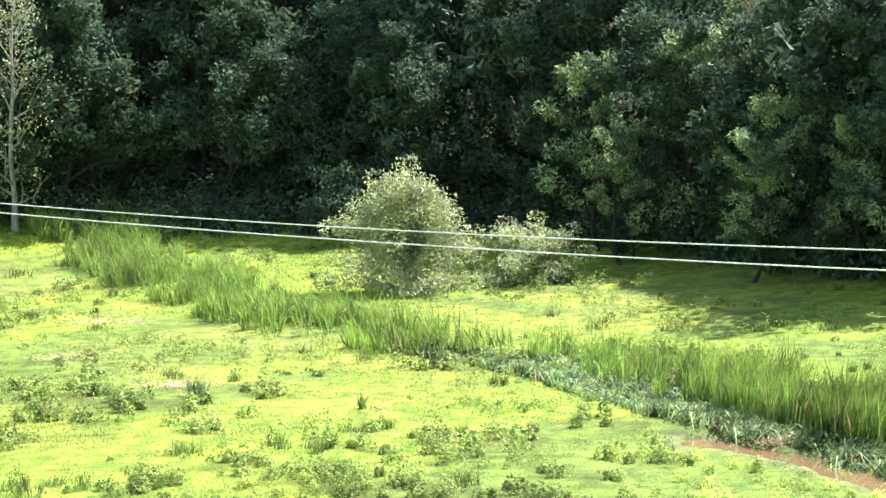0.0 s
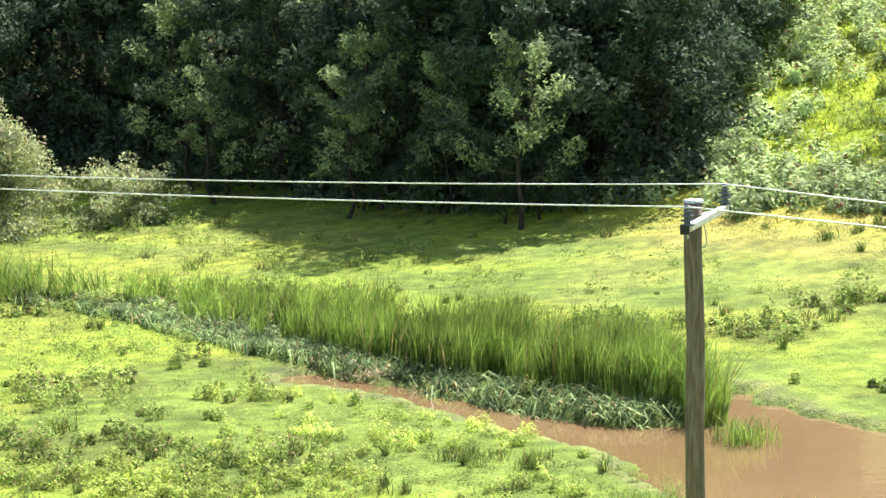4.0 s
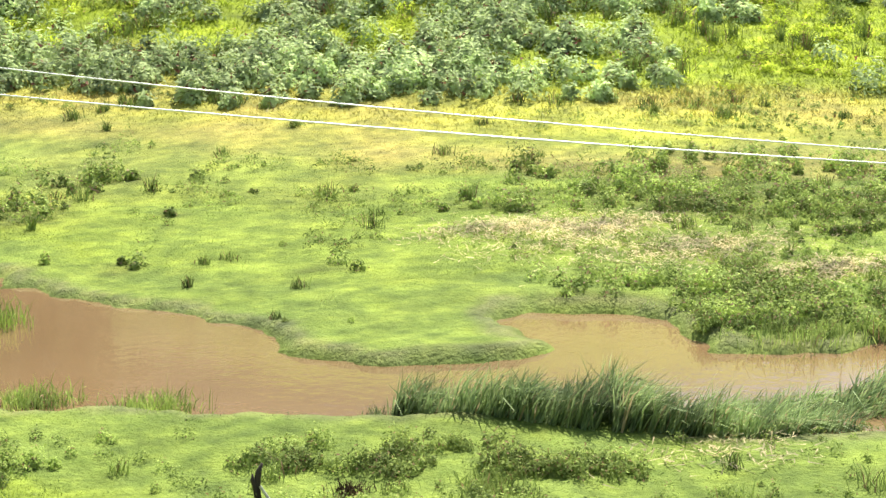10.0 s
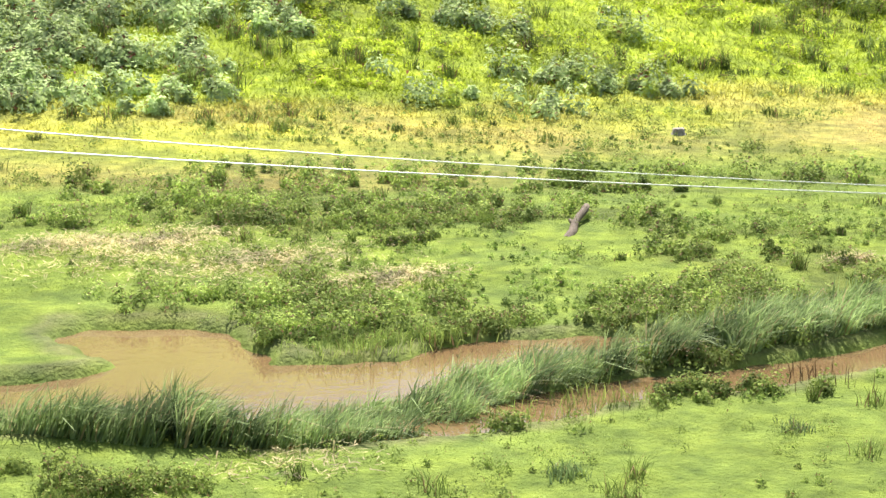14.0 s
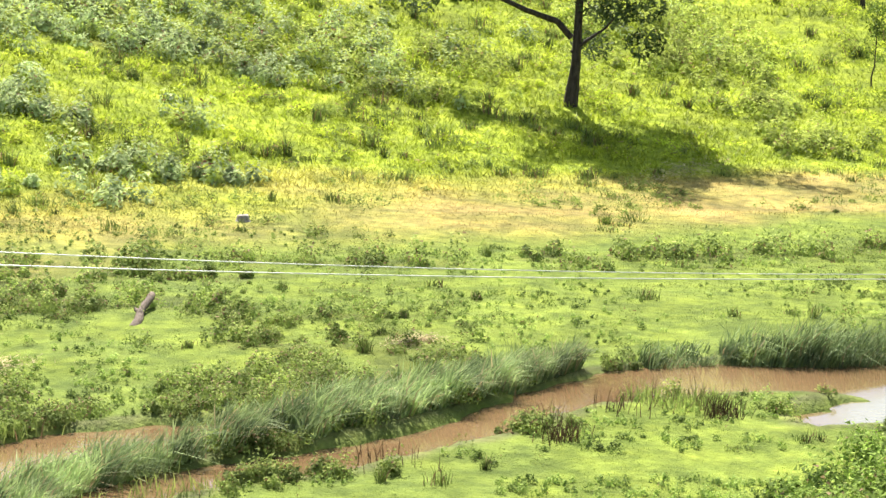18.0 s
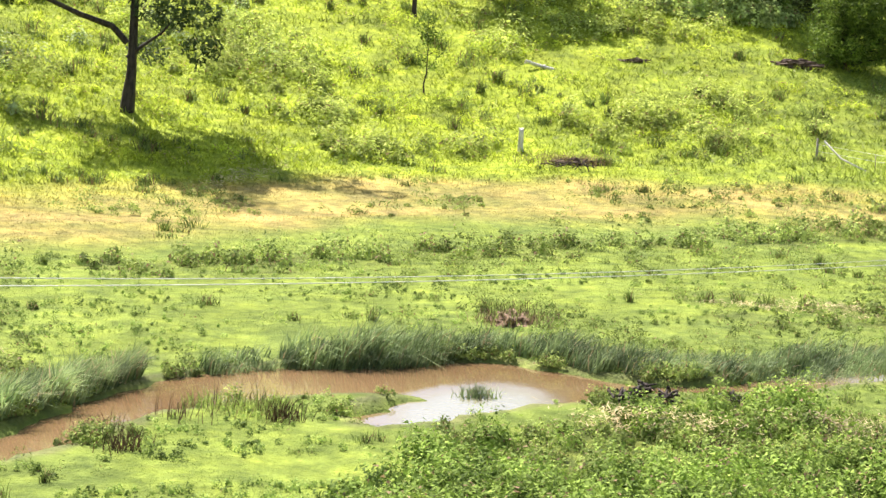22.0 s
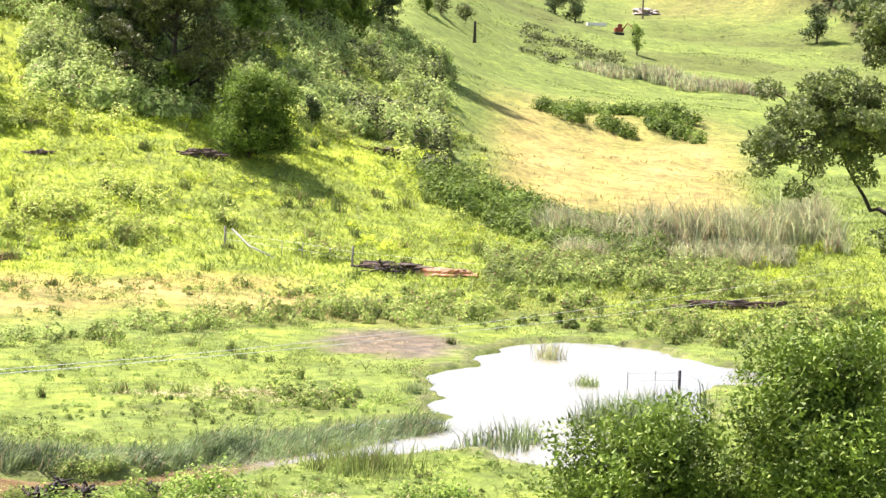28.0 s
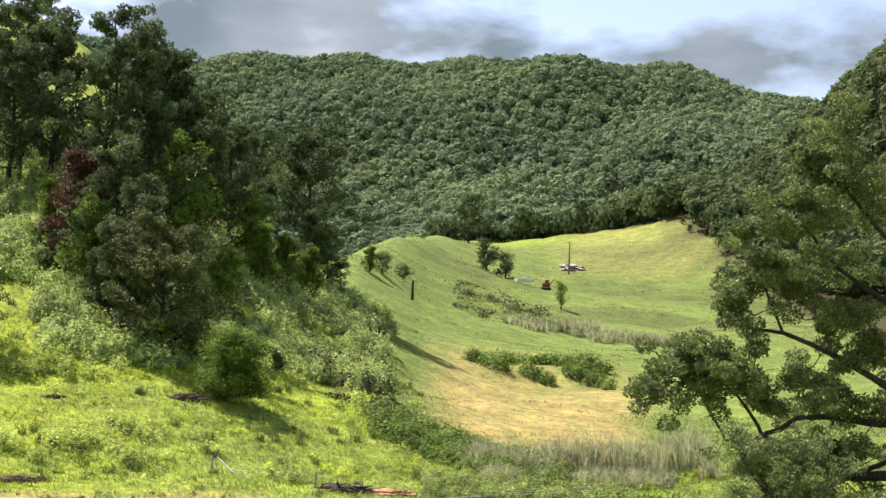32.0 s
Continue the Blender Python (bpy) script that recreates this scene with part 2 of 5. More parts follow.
# ---- mesh helpers ----
def mesh_of(name, verts, faces, mat, smooth_faces=False, zone=None):
    """A mesh from arrays: verts (n, 3), faces (m, corners)."""
    me = bpy.data.meshes.new(name)
    faces = np.asarray(faces, np.int32)
    size = faces.shape[1]
    verts = np.asarray(verts, np.float32).reshape(-1, 3)
    me.vertices.add(len(verts))
    me.vertices.foreach_set("co", verts.ravel())
    me.loops.add(faces.size)
    me.loops.foreach_set("vertex_index", faces.ravel())
    me.polygons.add(len(faces))
    me.polygons.foreach_set("loop_start", np.arange(0, faces.size, size, dtype=np.int32))
    if zone is not None:
        a = me.color_attributes.new("zone", "FLOAT_COLOR", "POINT")
        a.data.foreach_set("color", np.column_stack([zone]).astype(np.float32).ravel())
    me.update(calc_edges=True)
    if smooth_faces:
        me.polygons.foreach_set("use_smooth", np.ones(len(faces), bool))
    me.materials.append(mat)
    return me


def mesh_bm(name, bm, mat, smooth_faces=False):
    me = bpy.data.meshes.new(name)
    for f in bm.faces:
        f.smooth = smooth_faces
    bm.to_mesh(me)
    bm.free()
    me.materials.append(mat)
    return me


def part(name, me, parent, label=""):
    ob = new(name, me)
    ob.parent = parent
    return tagged(ob, label)


def thing(name, m, label, category, group="", me=None):
    ob = new(name, me)
    ob.matrix_world = m
    return tagged(ob, label, category, group)


def polar(az, r, lift=0.0):
    a = np.radians(az)
    x, y = r * np.sin(a), r * np.cos(a)
    return np.array([x, y, float(ground_z(x, y)) + lift])


def stand(az, r, lift=0.0, turn=0.0, size=1.0, lean=(0, 0)):
    return Matrix.Translation(polar(az, r, lift)) @ pose(0, 0, 0, lean[0], lean[1], turn) @ Matrix.Scale(size, 4)


def tube(paths, sides=7):
    """Verts and quads of tapered tubes along paths of (point, radius)."""
    V, Q, n0 = [], [], 0
    for path in paths:
        pts = [np.array(p, float) for p, _ in path]
        for i, (p, rad) in enumerate(path):
            d = pts[min(i + 1, len(pts) - 1)] - pts[max(i - 1, 0)]
            d = d / (np.linalg.norm(d) + 1e-9)
            side = np.cross(d, (1, 0, 0) if abs(d[0]) < .8 else (0, 1, 0))
            side /= np.linalg.norm(side)
            up = np.cross(d, side)
            for k in range(sides):
                a = 2 * math.pi * k / sides
                V.append(pts[i] + rad * (math.cos(a) * side + math.sin(a) * up))
        for i in range(len(path) - 1):
            for k in range(sides):
                a, b = n0 + i * sides + k, n0 + i * sides + (k + 1) % sides
                Q.append((a, b, b + sides, a + sides))
        V.append(pts[-1])
        for k in range(0, sides):
            a = n0 + (len(path) - 1) * sides
            Q.append((a + k, a + (k + 1) % sides, n0 + len(path) * sides, n0 + len(path) * sides))
        n0 = len(V)
    return V, Q


def tube_mesh(name, paths, mat, sides=7):
    V, Q = tube(paths, sides)
    bm = bmesh.new()
    vs = [bm.verts.new(v) for v in V]
    for q in Q:
        try:
            bm.faces.new([vs[i] for i in dict.fromkeys(q)])
        except ValueError:
            pass
    return mesh_bm(name, bm, mat, True)


def leaves(rng, centres, length, width, up=.5, flat=.6):
    """Pointed leaves at centres, of mixed turn; up pulls their faces towards the sky."""
    n = len(centres)
    nor = rng.normal(size=(n, 3)) * flat
    nor[:, 2] += up
    nor /= np.linalg.norm(nor, axis=1)[:, None] + 1e-9
    d = rng.normal(size=(n, 3))
    d -= (d * nor).sum(1)[:, None] * nor
    d /= np.linalg.norm(d, axis=1)[:, None] + 1e-9
    s = np.cross(nor, d)
    ln, wd = (length * rng.uniform(.6, 1.3, n))[:, None], (width * rng.uniform(.7, 1.2, n))[:, None]
    V = np.stack([centres - d * ln / 2 - s * wd / 2, centres - d * ln / 2 + s * wd / 2, centres + d * ln / 2], 1)
    return V.reshape(-1, 3), np.arange(3 * n).reshape(-1, 3)


def spikes(rng, base, height, width, lean, bend=(0, 0)):
    """Short blades of one triangle each."""
    n = len(base)
    a = rng.uniform(0, 2 * np.pi, n)
    s = np.stack([np.cos(a), np.sin(a), np.zeros(n)], 1) * np.asarray(width)[:, None] / 2
    t = rng.normal(size=(n, 3)) * lean + np.array([bend[0], bend[1], 0])
    t[:, 2] = 1
    V = np.stack([base - s, base + s, base + t * np.asarray(height)[:, None]], 1)
    return V.reshape(-1, 3), np.arange(3 * n).reshape(-1, 3)


def blades(rng, base, height, width, lean, bend=(0, 0)):
    """Upright blades of two pieces, quad below and tip above, as quads with a doubled tip."""
    n = len(base)
    a = rng.uniform(0, 2 * np.pi, n)
    s = np.stack([np.cos(a), np.sin(a), np.zeros(n)], 1) * (np.asarray(width) * np.ones(n))[:, None] / 2
    h = (np.asarray(height) * np.ones(n))[:, None]
    t = rng.normal(size=(n, 3)) * lean + np.array([bend[0], bend[1], 0])
    t[:, 2] = 0
    mid = base + h * (np.array([0, 0, .55]) + t * .3)
    tip = base + h * (np.array([0, 0, 1.0]) + t - np.array([0, 0, .35]) * (t ** 2).sum(1)[:, None])
    V = np.stack([base - s, base + s, mid + s * .8, mid - s * .8, tip], 1).reshape(-1, 3)
    k = 5 * np.arange(n)[:, None]
    F = np.concatenate([k + [0, 1, 2], k + [0, 2, 3], k + [3, 2, 4]], 1).reshape(-1, 3)
    return V, F


# ---- ground shape: polar plan round the deck at the origin, azimuth clockwise from +y ----
DECK = 10.0
FOOT_AZ = [-60, -14, 0, 8, 15, 20, 28, 40, 50, 60, 70, 80, 90, 100, 140]
FOOT_R = [118, 120, 120, 112, 94, 86, 79, 76, 83, 95, 110, 116, 112, 110, 110]
SLOPE_AZ = [-60, -14, 10, 18, 30, 45, 55, 65, 75, 81, 84, 87, 90, 93, 97, 140]
SLOPE_V = [.5, .5, .45, .38, .34, .29, .25, .25, .31, .36, .27, .165, .106, .098, .085, .085]
CREST_AZ = [-60, 10, 40, 62, 76, 80, 84, 86, 88, 90, 92, 140]
CREST_R = [420, 420, 420, 420, 400, 310, 240, 235, 270, 520, 640, 640]
RIDGE_AZ = [60, 78, 82.2, 85.5, 88.9, 90.2, 93.1, 96.5, 99, 100.7, 106, 140]
RIDGE_Z = [148, 156, 157, 168, 169, 168, 175, 168, 158, 149, 144, 136]
CREEK = [(6.9, 54.8, .25), (9.5, 51.2, .3), (11.0, 47.4, .6), (12.4, 44.6, 1.0), (14.4, 42.2, 2.1), (15.8, 39.9, 3.4), (16.4, 37.8, 3.6), (17.4, 35.4, 2.6), (19.2, 32.8, 2.0),
         (22, 31.2, 2.0), (24.2, 30.6, 2.5), (26, 29.2, 2.2), (29, 27.6, 1.9), (31.5, 27.6, 1.9), (33.6, 27.2, 1.2), (36, 26, .4)]
RUNNEL = [(24, 27, 1.2), (27, 25.3, .7), (29.5, 24.9, .65), (32, 24.2, .75), (34, 23.1, .8), (37, 22.4, .75), (40, 22.2, .8), (43, 22.2, .9), (45.5, 21.6, 1.2), (48, 20.4, 1.8), (49.3, 18, 1.8),
          (51, 15.7, 2.6), (51.3, 13.4, 1.8), (51.8, 11, .7), (53.2, 8.5, .7), (56, 7, .9), (58.5, 5.5, 1.6), (61, 3.5, 2.2), (63.5, 1, 2.8)]
POOLS = [(14.7, 36.1, 1.8), (17.0, 45.4, 1.0), (16.9, 47.4, .7), (16.6, 43.2, 1.9), (17.6, 40.6, 2.0), (18.4, 38.4, 1.8), (26.6, 34.2, 1.7), (26.2, 35.6, .9), (26.1, 32.2, 1.6), (45.2, 15.7, 1.0), (46.5, 15.3, 1.0), (47.6, 14.5, 1.0), (49.4, 13.6, 1.5), (49.6, 15.2, 1.5),
         (64, -2, 3.6), (70, -3.4, 4.8), (74, -3.4, 4.9), (77.5, -3.6, 5.4), (84, -5, 5.0), (88, -4.8, 3.6), (81, -9, 3.6), (60, -3.4, 2.6)]


def wob(x, y, k, s=0.0):
    """Soft value of about -1 to 1 that wanders over the plan, k turns a metre."""
    return (np.sin(k * x * 6.1 + s + 1.7 * np.sin(k * y * 4.3 + s * 1.3)) + np.sin(k * y * 5.3 - s * 2.1 + 1.9 * np.sin(k * x * 3.7 + s))
            + .6 * np.sin(k * 11.3 * (x * .6 + y * .8) + s)) / 2.6


def strip(x, y, line):
    """How far inside a strip of points with half-widths a place lies, in metres (negative: outside)."""
    best = np.full(np.shape(x), -1e3)
    for (ax, ay, aw), (bx, by, bw) in zip(line, line[1:]):
        u = np.clip(((x - ax) * (bx - ax) + (y - ay) * (by - ay)) / ((bx - ax) ** 2 + (by - ay) ** 2), 0, 1)
        best = np.maximum(best, aw + u * (bw - aw) - np.hypot(x - ax - u * (bx - ax), y - ay - u * (by - ay)))
    return best


def wet(x, y):
    c = np.maximum(strip(x, y, CREEK), strip(x, y, RUNNEL))
    for px, py, pr in POOLS:
        c = np.maximum(c, pr - np.hypot(x - px, y - py))
    return c + .16 * wob(x, y, .16) + .16 * wob(x, y, .5, 2) + .1 * wob(x, y, 1.3, 4)


def smooth(a, b, v):
    u = np.clip((v - a) / (b - a), 0, 1)
    return u * u * (3 - 2 * u)


def ground_z(x, y):
    x, y = np.asarray(x, float), np.asarray(y, float)
    r, az = np.hypot(x, y), np.degrees(np.arctan2(x, y))
    ahead = smooth(-75, -45, az) * (1 - smooth(118, 145, az))
    foot = sum(np.interp(az + k, FOOT_AZ, FOOT_R) for k in (-3, -1.5, 0, 1.5, 3)) / 5
    slope = sum(np.interp(az + k, SLOPE_AZ, SLOPE_V) for k in (-3.6, -1.8, 0, 1.8, 3.6)) / 5 * ahead
    crest = sum(np.interp(az + k, CREST_AZ, CREST_R) for k in (-1.5, -.8, 0, .8, 1.5)) / 5
    d = (crest - 22 * np.logaddexp(0, (crest - r) / 22) - foot) / 9
    z = slope * 9 * np.where(d > 20, d, np.log1p(np.exp(np.minimum(d, 20)))) + .04 * slope * np.maximum(r - crest, 0)
    z = z + 1.1 * smooth(10, 60, r - foot) * (wob(x, y, .018, 1) + .5 * wob(x, y, .05, 3)) * ahead
    # far wooded hills behind the valley, and the spur on its far side
    ridge = np.interp(az, RIDGE_AZ, RIDGE_Z) + 2 * np.sin((az - 84) * 1.9 + 1)
    far = smooth(640, 1050, r) * ahead * smooth(40, 66, az)
    z = z + far * (ridge - z)
    z = z + smooth(660, 820, r) * ahead * (1 - smooth(960, 1060, r)) * smooth(40, 66, az) * (16 * wob(x, y, .0021, 3) + 8 * wob(x, y, .006, 6))
    z = z + np.interp(az, [95, 97, 100.5, 104, 112], [0, 6, 32, 68, 110]) * smooth(410, 600, r) * (1 - smooth(720, 960, r)) * ahead
    z = z + 11 * smooth(450, 590, r) * smooth(91, 95.5, az) * (1 - smooth(97, 100, az)) * (1 - smooth(620, 700, r))
    # the bank below the deck
    z = z + 7.2 * (1 - smooth(3, 20, r) * smooth(-80, -50, az) * (1 - smooth(125, 150, az)))
    z = z + .10 * wob(x, y, .05, 4) + .05 * wob(x, y, .21, 5) + .05
    return z - .9 * smooth(-.5, .6, wet(x, y)) * (r < 130)


# ---- zones of the plan ----
def plan(x, y):
    r, az = np.hypot(x, y), np.degrees(np.arctan2(x, y))
    return r, az, r - np.interp(az, FOOT_AZ, FOOT_R)


# line of low shrubs between the lawn and the dry band
SHRUB_AZ = [45, 57, 64, 73, 79.5, 84, 88]
SHRUB_R = [65, 69, 74, 79.5, 87, 93, 98]


def rank_cover(x, y):
    """Where the flood plain is rank with weeds."""
    r, az, u = plan(x, y)
    n = 1.2 * wob(x, y, .05, 51) + wob(x, y, .16, 52) + .5 * wob(x, y, .4, 53)

    def patch(a0, a1, r0, r1, da=5.0, dr=5.0):
        return smooth(a0 - da, a0 + da, az) * (1 - smooth(a1 - da, a1 + da, az)) * smooth(r0 - dr, r0 + dr, r) * (1 - smooth(r1 - dr, r1 + dr, r))

    row = np.exp(-((r - np.interp(az, SHRUB_AZ, SHRUB_R)) / 2.6) ** 2) * smooth(40, 46, az) * (1 - smooth(88, 91, az))
    d = 1.0 * patch(74, 94, 30, 46, 3, 2.5) + .66 * patch(37, 51, 56, 66, 3, 3) + .34 * patch(23, 38, 50, 58, 3, 2.5) + .34 * patch(38, 57, 44, 55, 4, 4) + .26 * patch(50, 62, 48, 58) + .55 * row
    d = d + .7 * patch(83, 91, 94, 106, 2, 4) + .9 * patch(91, 100, 92, 120, 2) + .3 * patch(-20, 14, 40, 110) + .2 * patch(14, 26, 54, 66) + .3 * patch(80, 86, 66, 73, 2, 2)
    return (wet(x, y) < -.7) * smooth(-.15, .55, n + 1.7 * (d - .5)) * (1 - mud_zone(x, y)) * (d > .08) * ((r < 72) | (az > 21)) * (np.hypot(x - 85.5, y - 3.8) > 6) * (np.hypot(x - 43.7, y - 36.2) > 2.3)


def bracken_cover(x, y):
    r, az, u = plan(x, y)
    n = wob(x, y, .035, 21) + .7 * wob(x, y, .12, 22)
    dense = np.interp(az, [15.5, 17.5, 30, 38, 46, 55, 62, 76, 80, 88, 90], [0, .62, .56, .46, .30, .26, .16, .12, .4, .7, 0]) + .26 * smooth(6, 22, u) * smooth(36, 44, az) * (1 - smooth(60, 72, az)) - .22 * smooth(42, 47, az) * (1 - smooth(60, 66, az)) * (1 - smooth(5, 16, u))
    dense = dense * (1 - smooth(79, 82, az) * (1 - smooth(34, 48, u)))
    return smooth(-6, -1, u + 2 * n - 3 * smooth(44, 54, az)) * smooth(-.6, .5, n + 2.2 * (dense - .5)) * (1 - smooth(70, 90, u))


def dry_zone(x, y):
    r, az = np.hypot(x, y), np.degrees(np.arctan2(x, y))
    u = r - np.interp(az, FOOT_AZ, FOOT_R)
    w = 3 * wob(x, y, .02, 7) + 2 * wob(x, y, .07, 8)
    u = u + 7 * smooth(52, 66, az)
    band = smooth(-16, -10, u + w) * (1 - smooth(-2, 3, u + w)) * smooth(13, 19, az) * (1 - smooth(84, 90, az))
    band = band * (.5 + .25 * smooth(52, 66, az) + .3 * wob(x, y, .06, 14))
    field = .85 * smooth(89.4, 91.2, az + .3 * wob(x, y, .05)) * (1 - smooth(96.2, 98.4, az + .3 * wob(x, y, .04, 3))) * smooth(140, 156, r + 2 * w) * (1 - smooth(200, 245, r + 2 * w))
    far = smooth(93.5, 95, az) * (1 - smooth(98, 100, az)) * smooth(470, 500, r) * .3
    meadow = .18 * smooth(-.7, .9, wob(x, y, .03, 33) + wob(x, y, .1, 34)) * (1 - smooth(28, 36, az)) * smooth(52, 60, r) * (u < 2)
    return np.clip(band + field + far + meadow, 0, 1) * (.75 + .25 * wob(x, y, .15, 9))


def lawn_zone(x, y):
    r, az = np.hypot(x, y), np.degrees(np.arctan2(x, y))
    u = r - np.interp(az, FOOT_AZ, FOOT_R)
    n = wob(x, y, .03, 11) + .5 * wob(x, y, .11, 12)
    v = smooth(-.5, .4, n + .9 * (1 - smooth(1, 7, -wet(x, y)))) * (1 - smooth(-12, -4, u))
    v = np.maximum(v, (.6 + .25 * smooth(20, 26, az)) * (1 - smooth(-12, -4, u)))
    v = np.maximum(v, .55 * smooth(72, 84, az) * smooth(-12, -4, u) * (r < 140))
    return np.clip(np.maximum(v, smooth(115, 150, r) * smooth(85 + 4 * (r < 150), 88 + 4 * (r < 150), az) * (1 - smooth(520, 650, r))), 0, 1)


MUD = [(87, 3.8, 5.2, 3.4)]


def mud_zone(x, y):
    v = 1 - smooth(-.25, .25, np.abs(wet(x, y) + .55) - .25)
    v = .5 * v
    for mx, my, a, b in MUD:
        v = np.maximum(v, 1 - smooth(.6, 1.2, np.hypot((x - mx) / a, (y - my) / b) + .25 * wob(x, y, .3, 3)))
    return np.clip(v, 0, 1) * (np.hypot(x, y) < 125)


def wood_shade_zone(x, y):
    """Leaf litter under the trees, and the shade under bracken and weeds painted alike."""
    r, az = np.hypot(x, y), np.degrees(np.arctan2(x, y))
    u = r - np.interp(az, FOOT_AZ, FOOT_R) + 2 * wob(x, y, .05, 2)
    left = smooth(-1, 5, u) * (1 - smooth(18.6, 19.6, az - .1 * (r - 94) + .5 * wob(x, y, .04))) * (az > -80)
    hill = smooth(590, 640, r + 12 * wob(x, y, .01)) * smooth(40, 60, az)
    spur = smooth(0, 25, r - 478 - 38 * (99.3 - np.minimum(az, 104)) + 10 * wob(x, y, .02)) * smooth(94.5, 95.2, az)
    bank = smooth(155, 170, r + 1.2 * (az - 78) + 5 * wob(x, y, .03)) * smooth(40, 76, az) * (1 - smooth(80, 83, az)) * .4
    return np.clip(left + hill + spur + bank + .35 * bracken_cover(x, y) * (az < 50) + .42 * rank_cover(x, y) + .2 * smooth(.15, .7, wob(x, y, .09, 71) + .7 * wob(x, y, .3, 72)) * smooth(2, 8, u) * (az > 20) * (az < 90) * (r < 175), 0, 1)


def zones(x, y):
    r, az = np.hypot(x, y), np.degrees(np.arctan2(x, y))
    rough = .5 * smooth(-.5, .8, wob(x, y, .012, 15) + .7 * wob(x, y, .04, 16)) * smooth(230, 380, r) * smooth(88, 91, az)
    return np.stack([np.clip(dry_zone(x, y), 0, 1), lawn_zone(x, y), mud_zone(x, y), np.maximum(wood_shade_zone(x, y), rough)], 1)


# ---- ground: one sheet from the bank below the deck to the skyline ----
def build_ground():
    az = np.concatenate([np.arange(-180, -18, 6.0), np.arange(-18, 110, .3), np.arange(110, 180, 6.0)])
    r = np.concatenate([np.arange(1, 28, 1.5), np.arange(28, 62, .4), np.arange(62, 130, .9), np.geomspace(130, 2600, 90)])
    A, R = np.meshgrid(np.radians(az), r, indexing="ij")
    x, y = (R * np.sin(A)).ravel(), (R * np.cos(A)).ravel()
    na, nr = len(az), len(r)
    i, j = np.meshgrid(np.arange(na), np.arange(nr - 1), indexing="ij")
    k = (i + 1) % na
    F = np.stack([i * nr + j, i * nr + j + 1, k * nr + j + 1, k * nr + j], -1).reshape(-1, 4)
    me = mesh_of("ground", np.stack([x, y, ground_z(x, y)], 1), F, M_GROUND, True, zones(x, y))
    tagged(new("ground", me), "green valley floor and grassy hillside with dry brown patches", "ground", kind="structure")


build_ground()


def build_water():
    az, r = np.arange(-4, 103, .8), np.arange(24, 100, 1.0)
    A, R = np.meshgrid(np.radians(az), r, indexing="ij")
    nr = len(r)
    i, j = np.meshgrid(np.arange(len(az) - 1), np.arange(nr - 1), indexing="ij")
    F = np.stack([i * nr + j, i * nr + j + 1, (i + 1) * nr + j + 1, (i + 1) * nr + j], -1).reshape(-1, 4)
    V = np.stack([R * np.sin(A), R * np.cos(A), np.full(R.shape, -.12)], -1).reshape(-1, 3)
    x, y = V[:, 0], V[:, 1]
    # where the wind ruffles the water and the paler sky-glare colour applies
    gust_glare = np.maximum(smooth(54, 60, x + .6 * y * 0), 1 - smooth(1.2, 2.6, np.hypot((x - 47.2) * .55, y - 14.4)))
    tagged(new("water", mesh_of("water", V, F, M_WATER, True, np.stack([gust_glare, gust_glare, gust_glare, gust_glare], 1))), "still brown muddy creek water and flooded pools", "water", kind="structure")


build_water()


# ---- grass, weeds, reeds and bracken ----
def scatter(rng, n, az0, az1, r0, r1, keep):
    """Places spread evenly over what the eye sees, kept where keep(x, y) beats chance."""
    az, r = np.radians(rng.uniform(az0, az1, n)), np.exp(rng.uniform(np.log(r0), np.log(r1), n))
    x, y = r * np.sin(az), r * np.cos(az)
    ok = rng.uniform(size=n) < keep(x, y)
    return x[ok], y[ok]


def build_grass():
    rng = np.random.default_rng(1)
    x, y = scatter(rng, 820000, -15, 106, 30, 180, lambda x, y: np.where(wet(x, y) < -.35, 1, 0) * (1 - .85 * mud_zone(x, y)) * (1 - .9 * wood_shade_zone(x, y)) * (1 - np.minimum(1, 1.5 * dry_zone(x, y)) * (np.hypot(x, y) > 135)))
    r, az, u = plan(x, y)
    z3 = zones(x, y)
    h = np.where(u > -3, .18, .13) * (1 - .68 * z3[:, 1] * (u < -5)) * (1 + .35 * wob(x, y, .12, 5)) * np.clip(r / 70, .75, 1.6)
    h = h * rng.uniform(.6, 1.35, len(x))
    V, F = spikes(rng, np.stack([x, y, ground_z(x, y) - .02], 1), h, h * .14 + r * .00045, .8, (-.1, -.05))
    tagged(new("grass", mesh_of("grass", V, F, M_GRASS, zone=np.repeat(z3, 3, 0))), "bright green meadow grass with dry tips", "grass", kind="stuff")


build_grass()


def build_far_grass():
    rng = np.random.default_rng(17)
    x, y = scatter(rng, 60000, 87, 104, 165, 620, lambda x, y: (1 - wood_shade_zone(x, y)) * (1 - np.minimum(1, 1.5 * dry_zone(x, y))) * smooth(-.4, .9, wob(x, y, .015, 3) + wob(x, y, .05, 6)))
    C = np.stack([x, y, ground_z(x, y) + .1], 1)
    r = np.hypot(x, y)
    V, F = spikes(rng, C - np.array([0, 0, .15]), .2 * rng.uniform(.5, 1.4, len(x)), r * .0007, .7)
    tagged(new("grass", mesh_of("grass", V, F, M_GRASS, zone=np.repeat(zones(x, y), 3, 0))), "rough pasture grass of the far valley", "grass", kind="stuff")


build_far_grass()


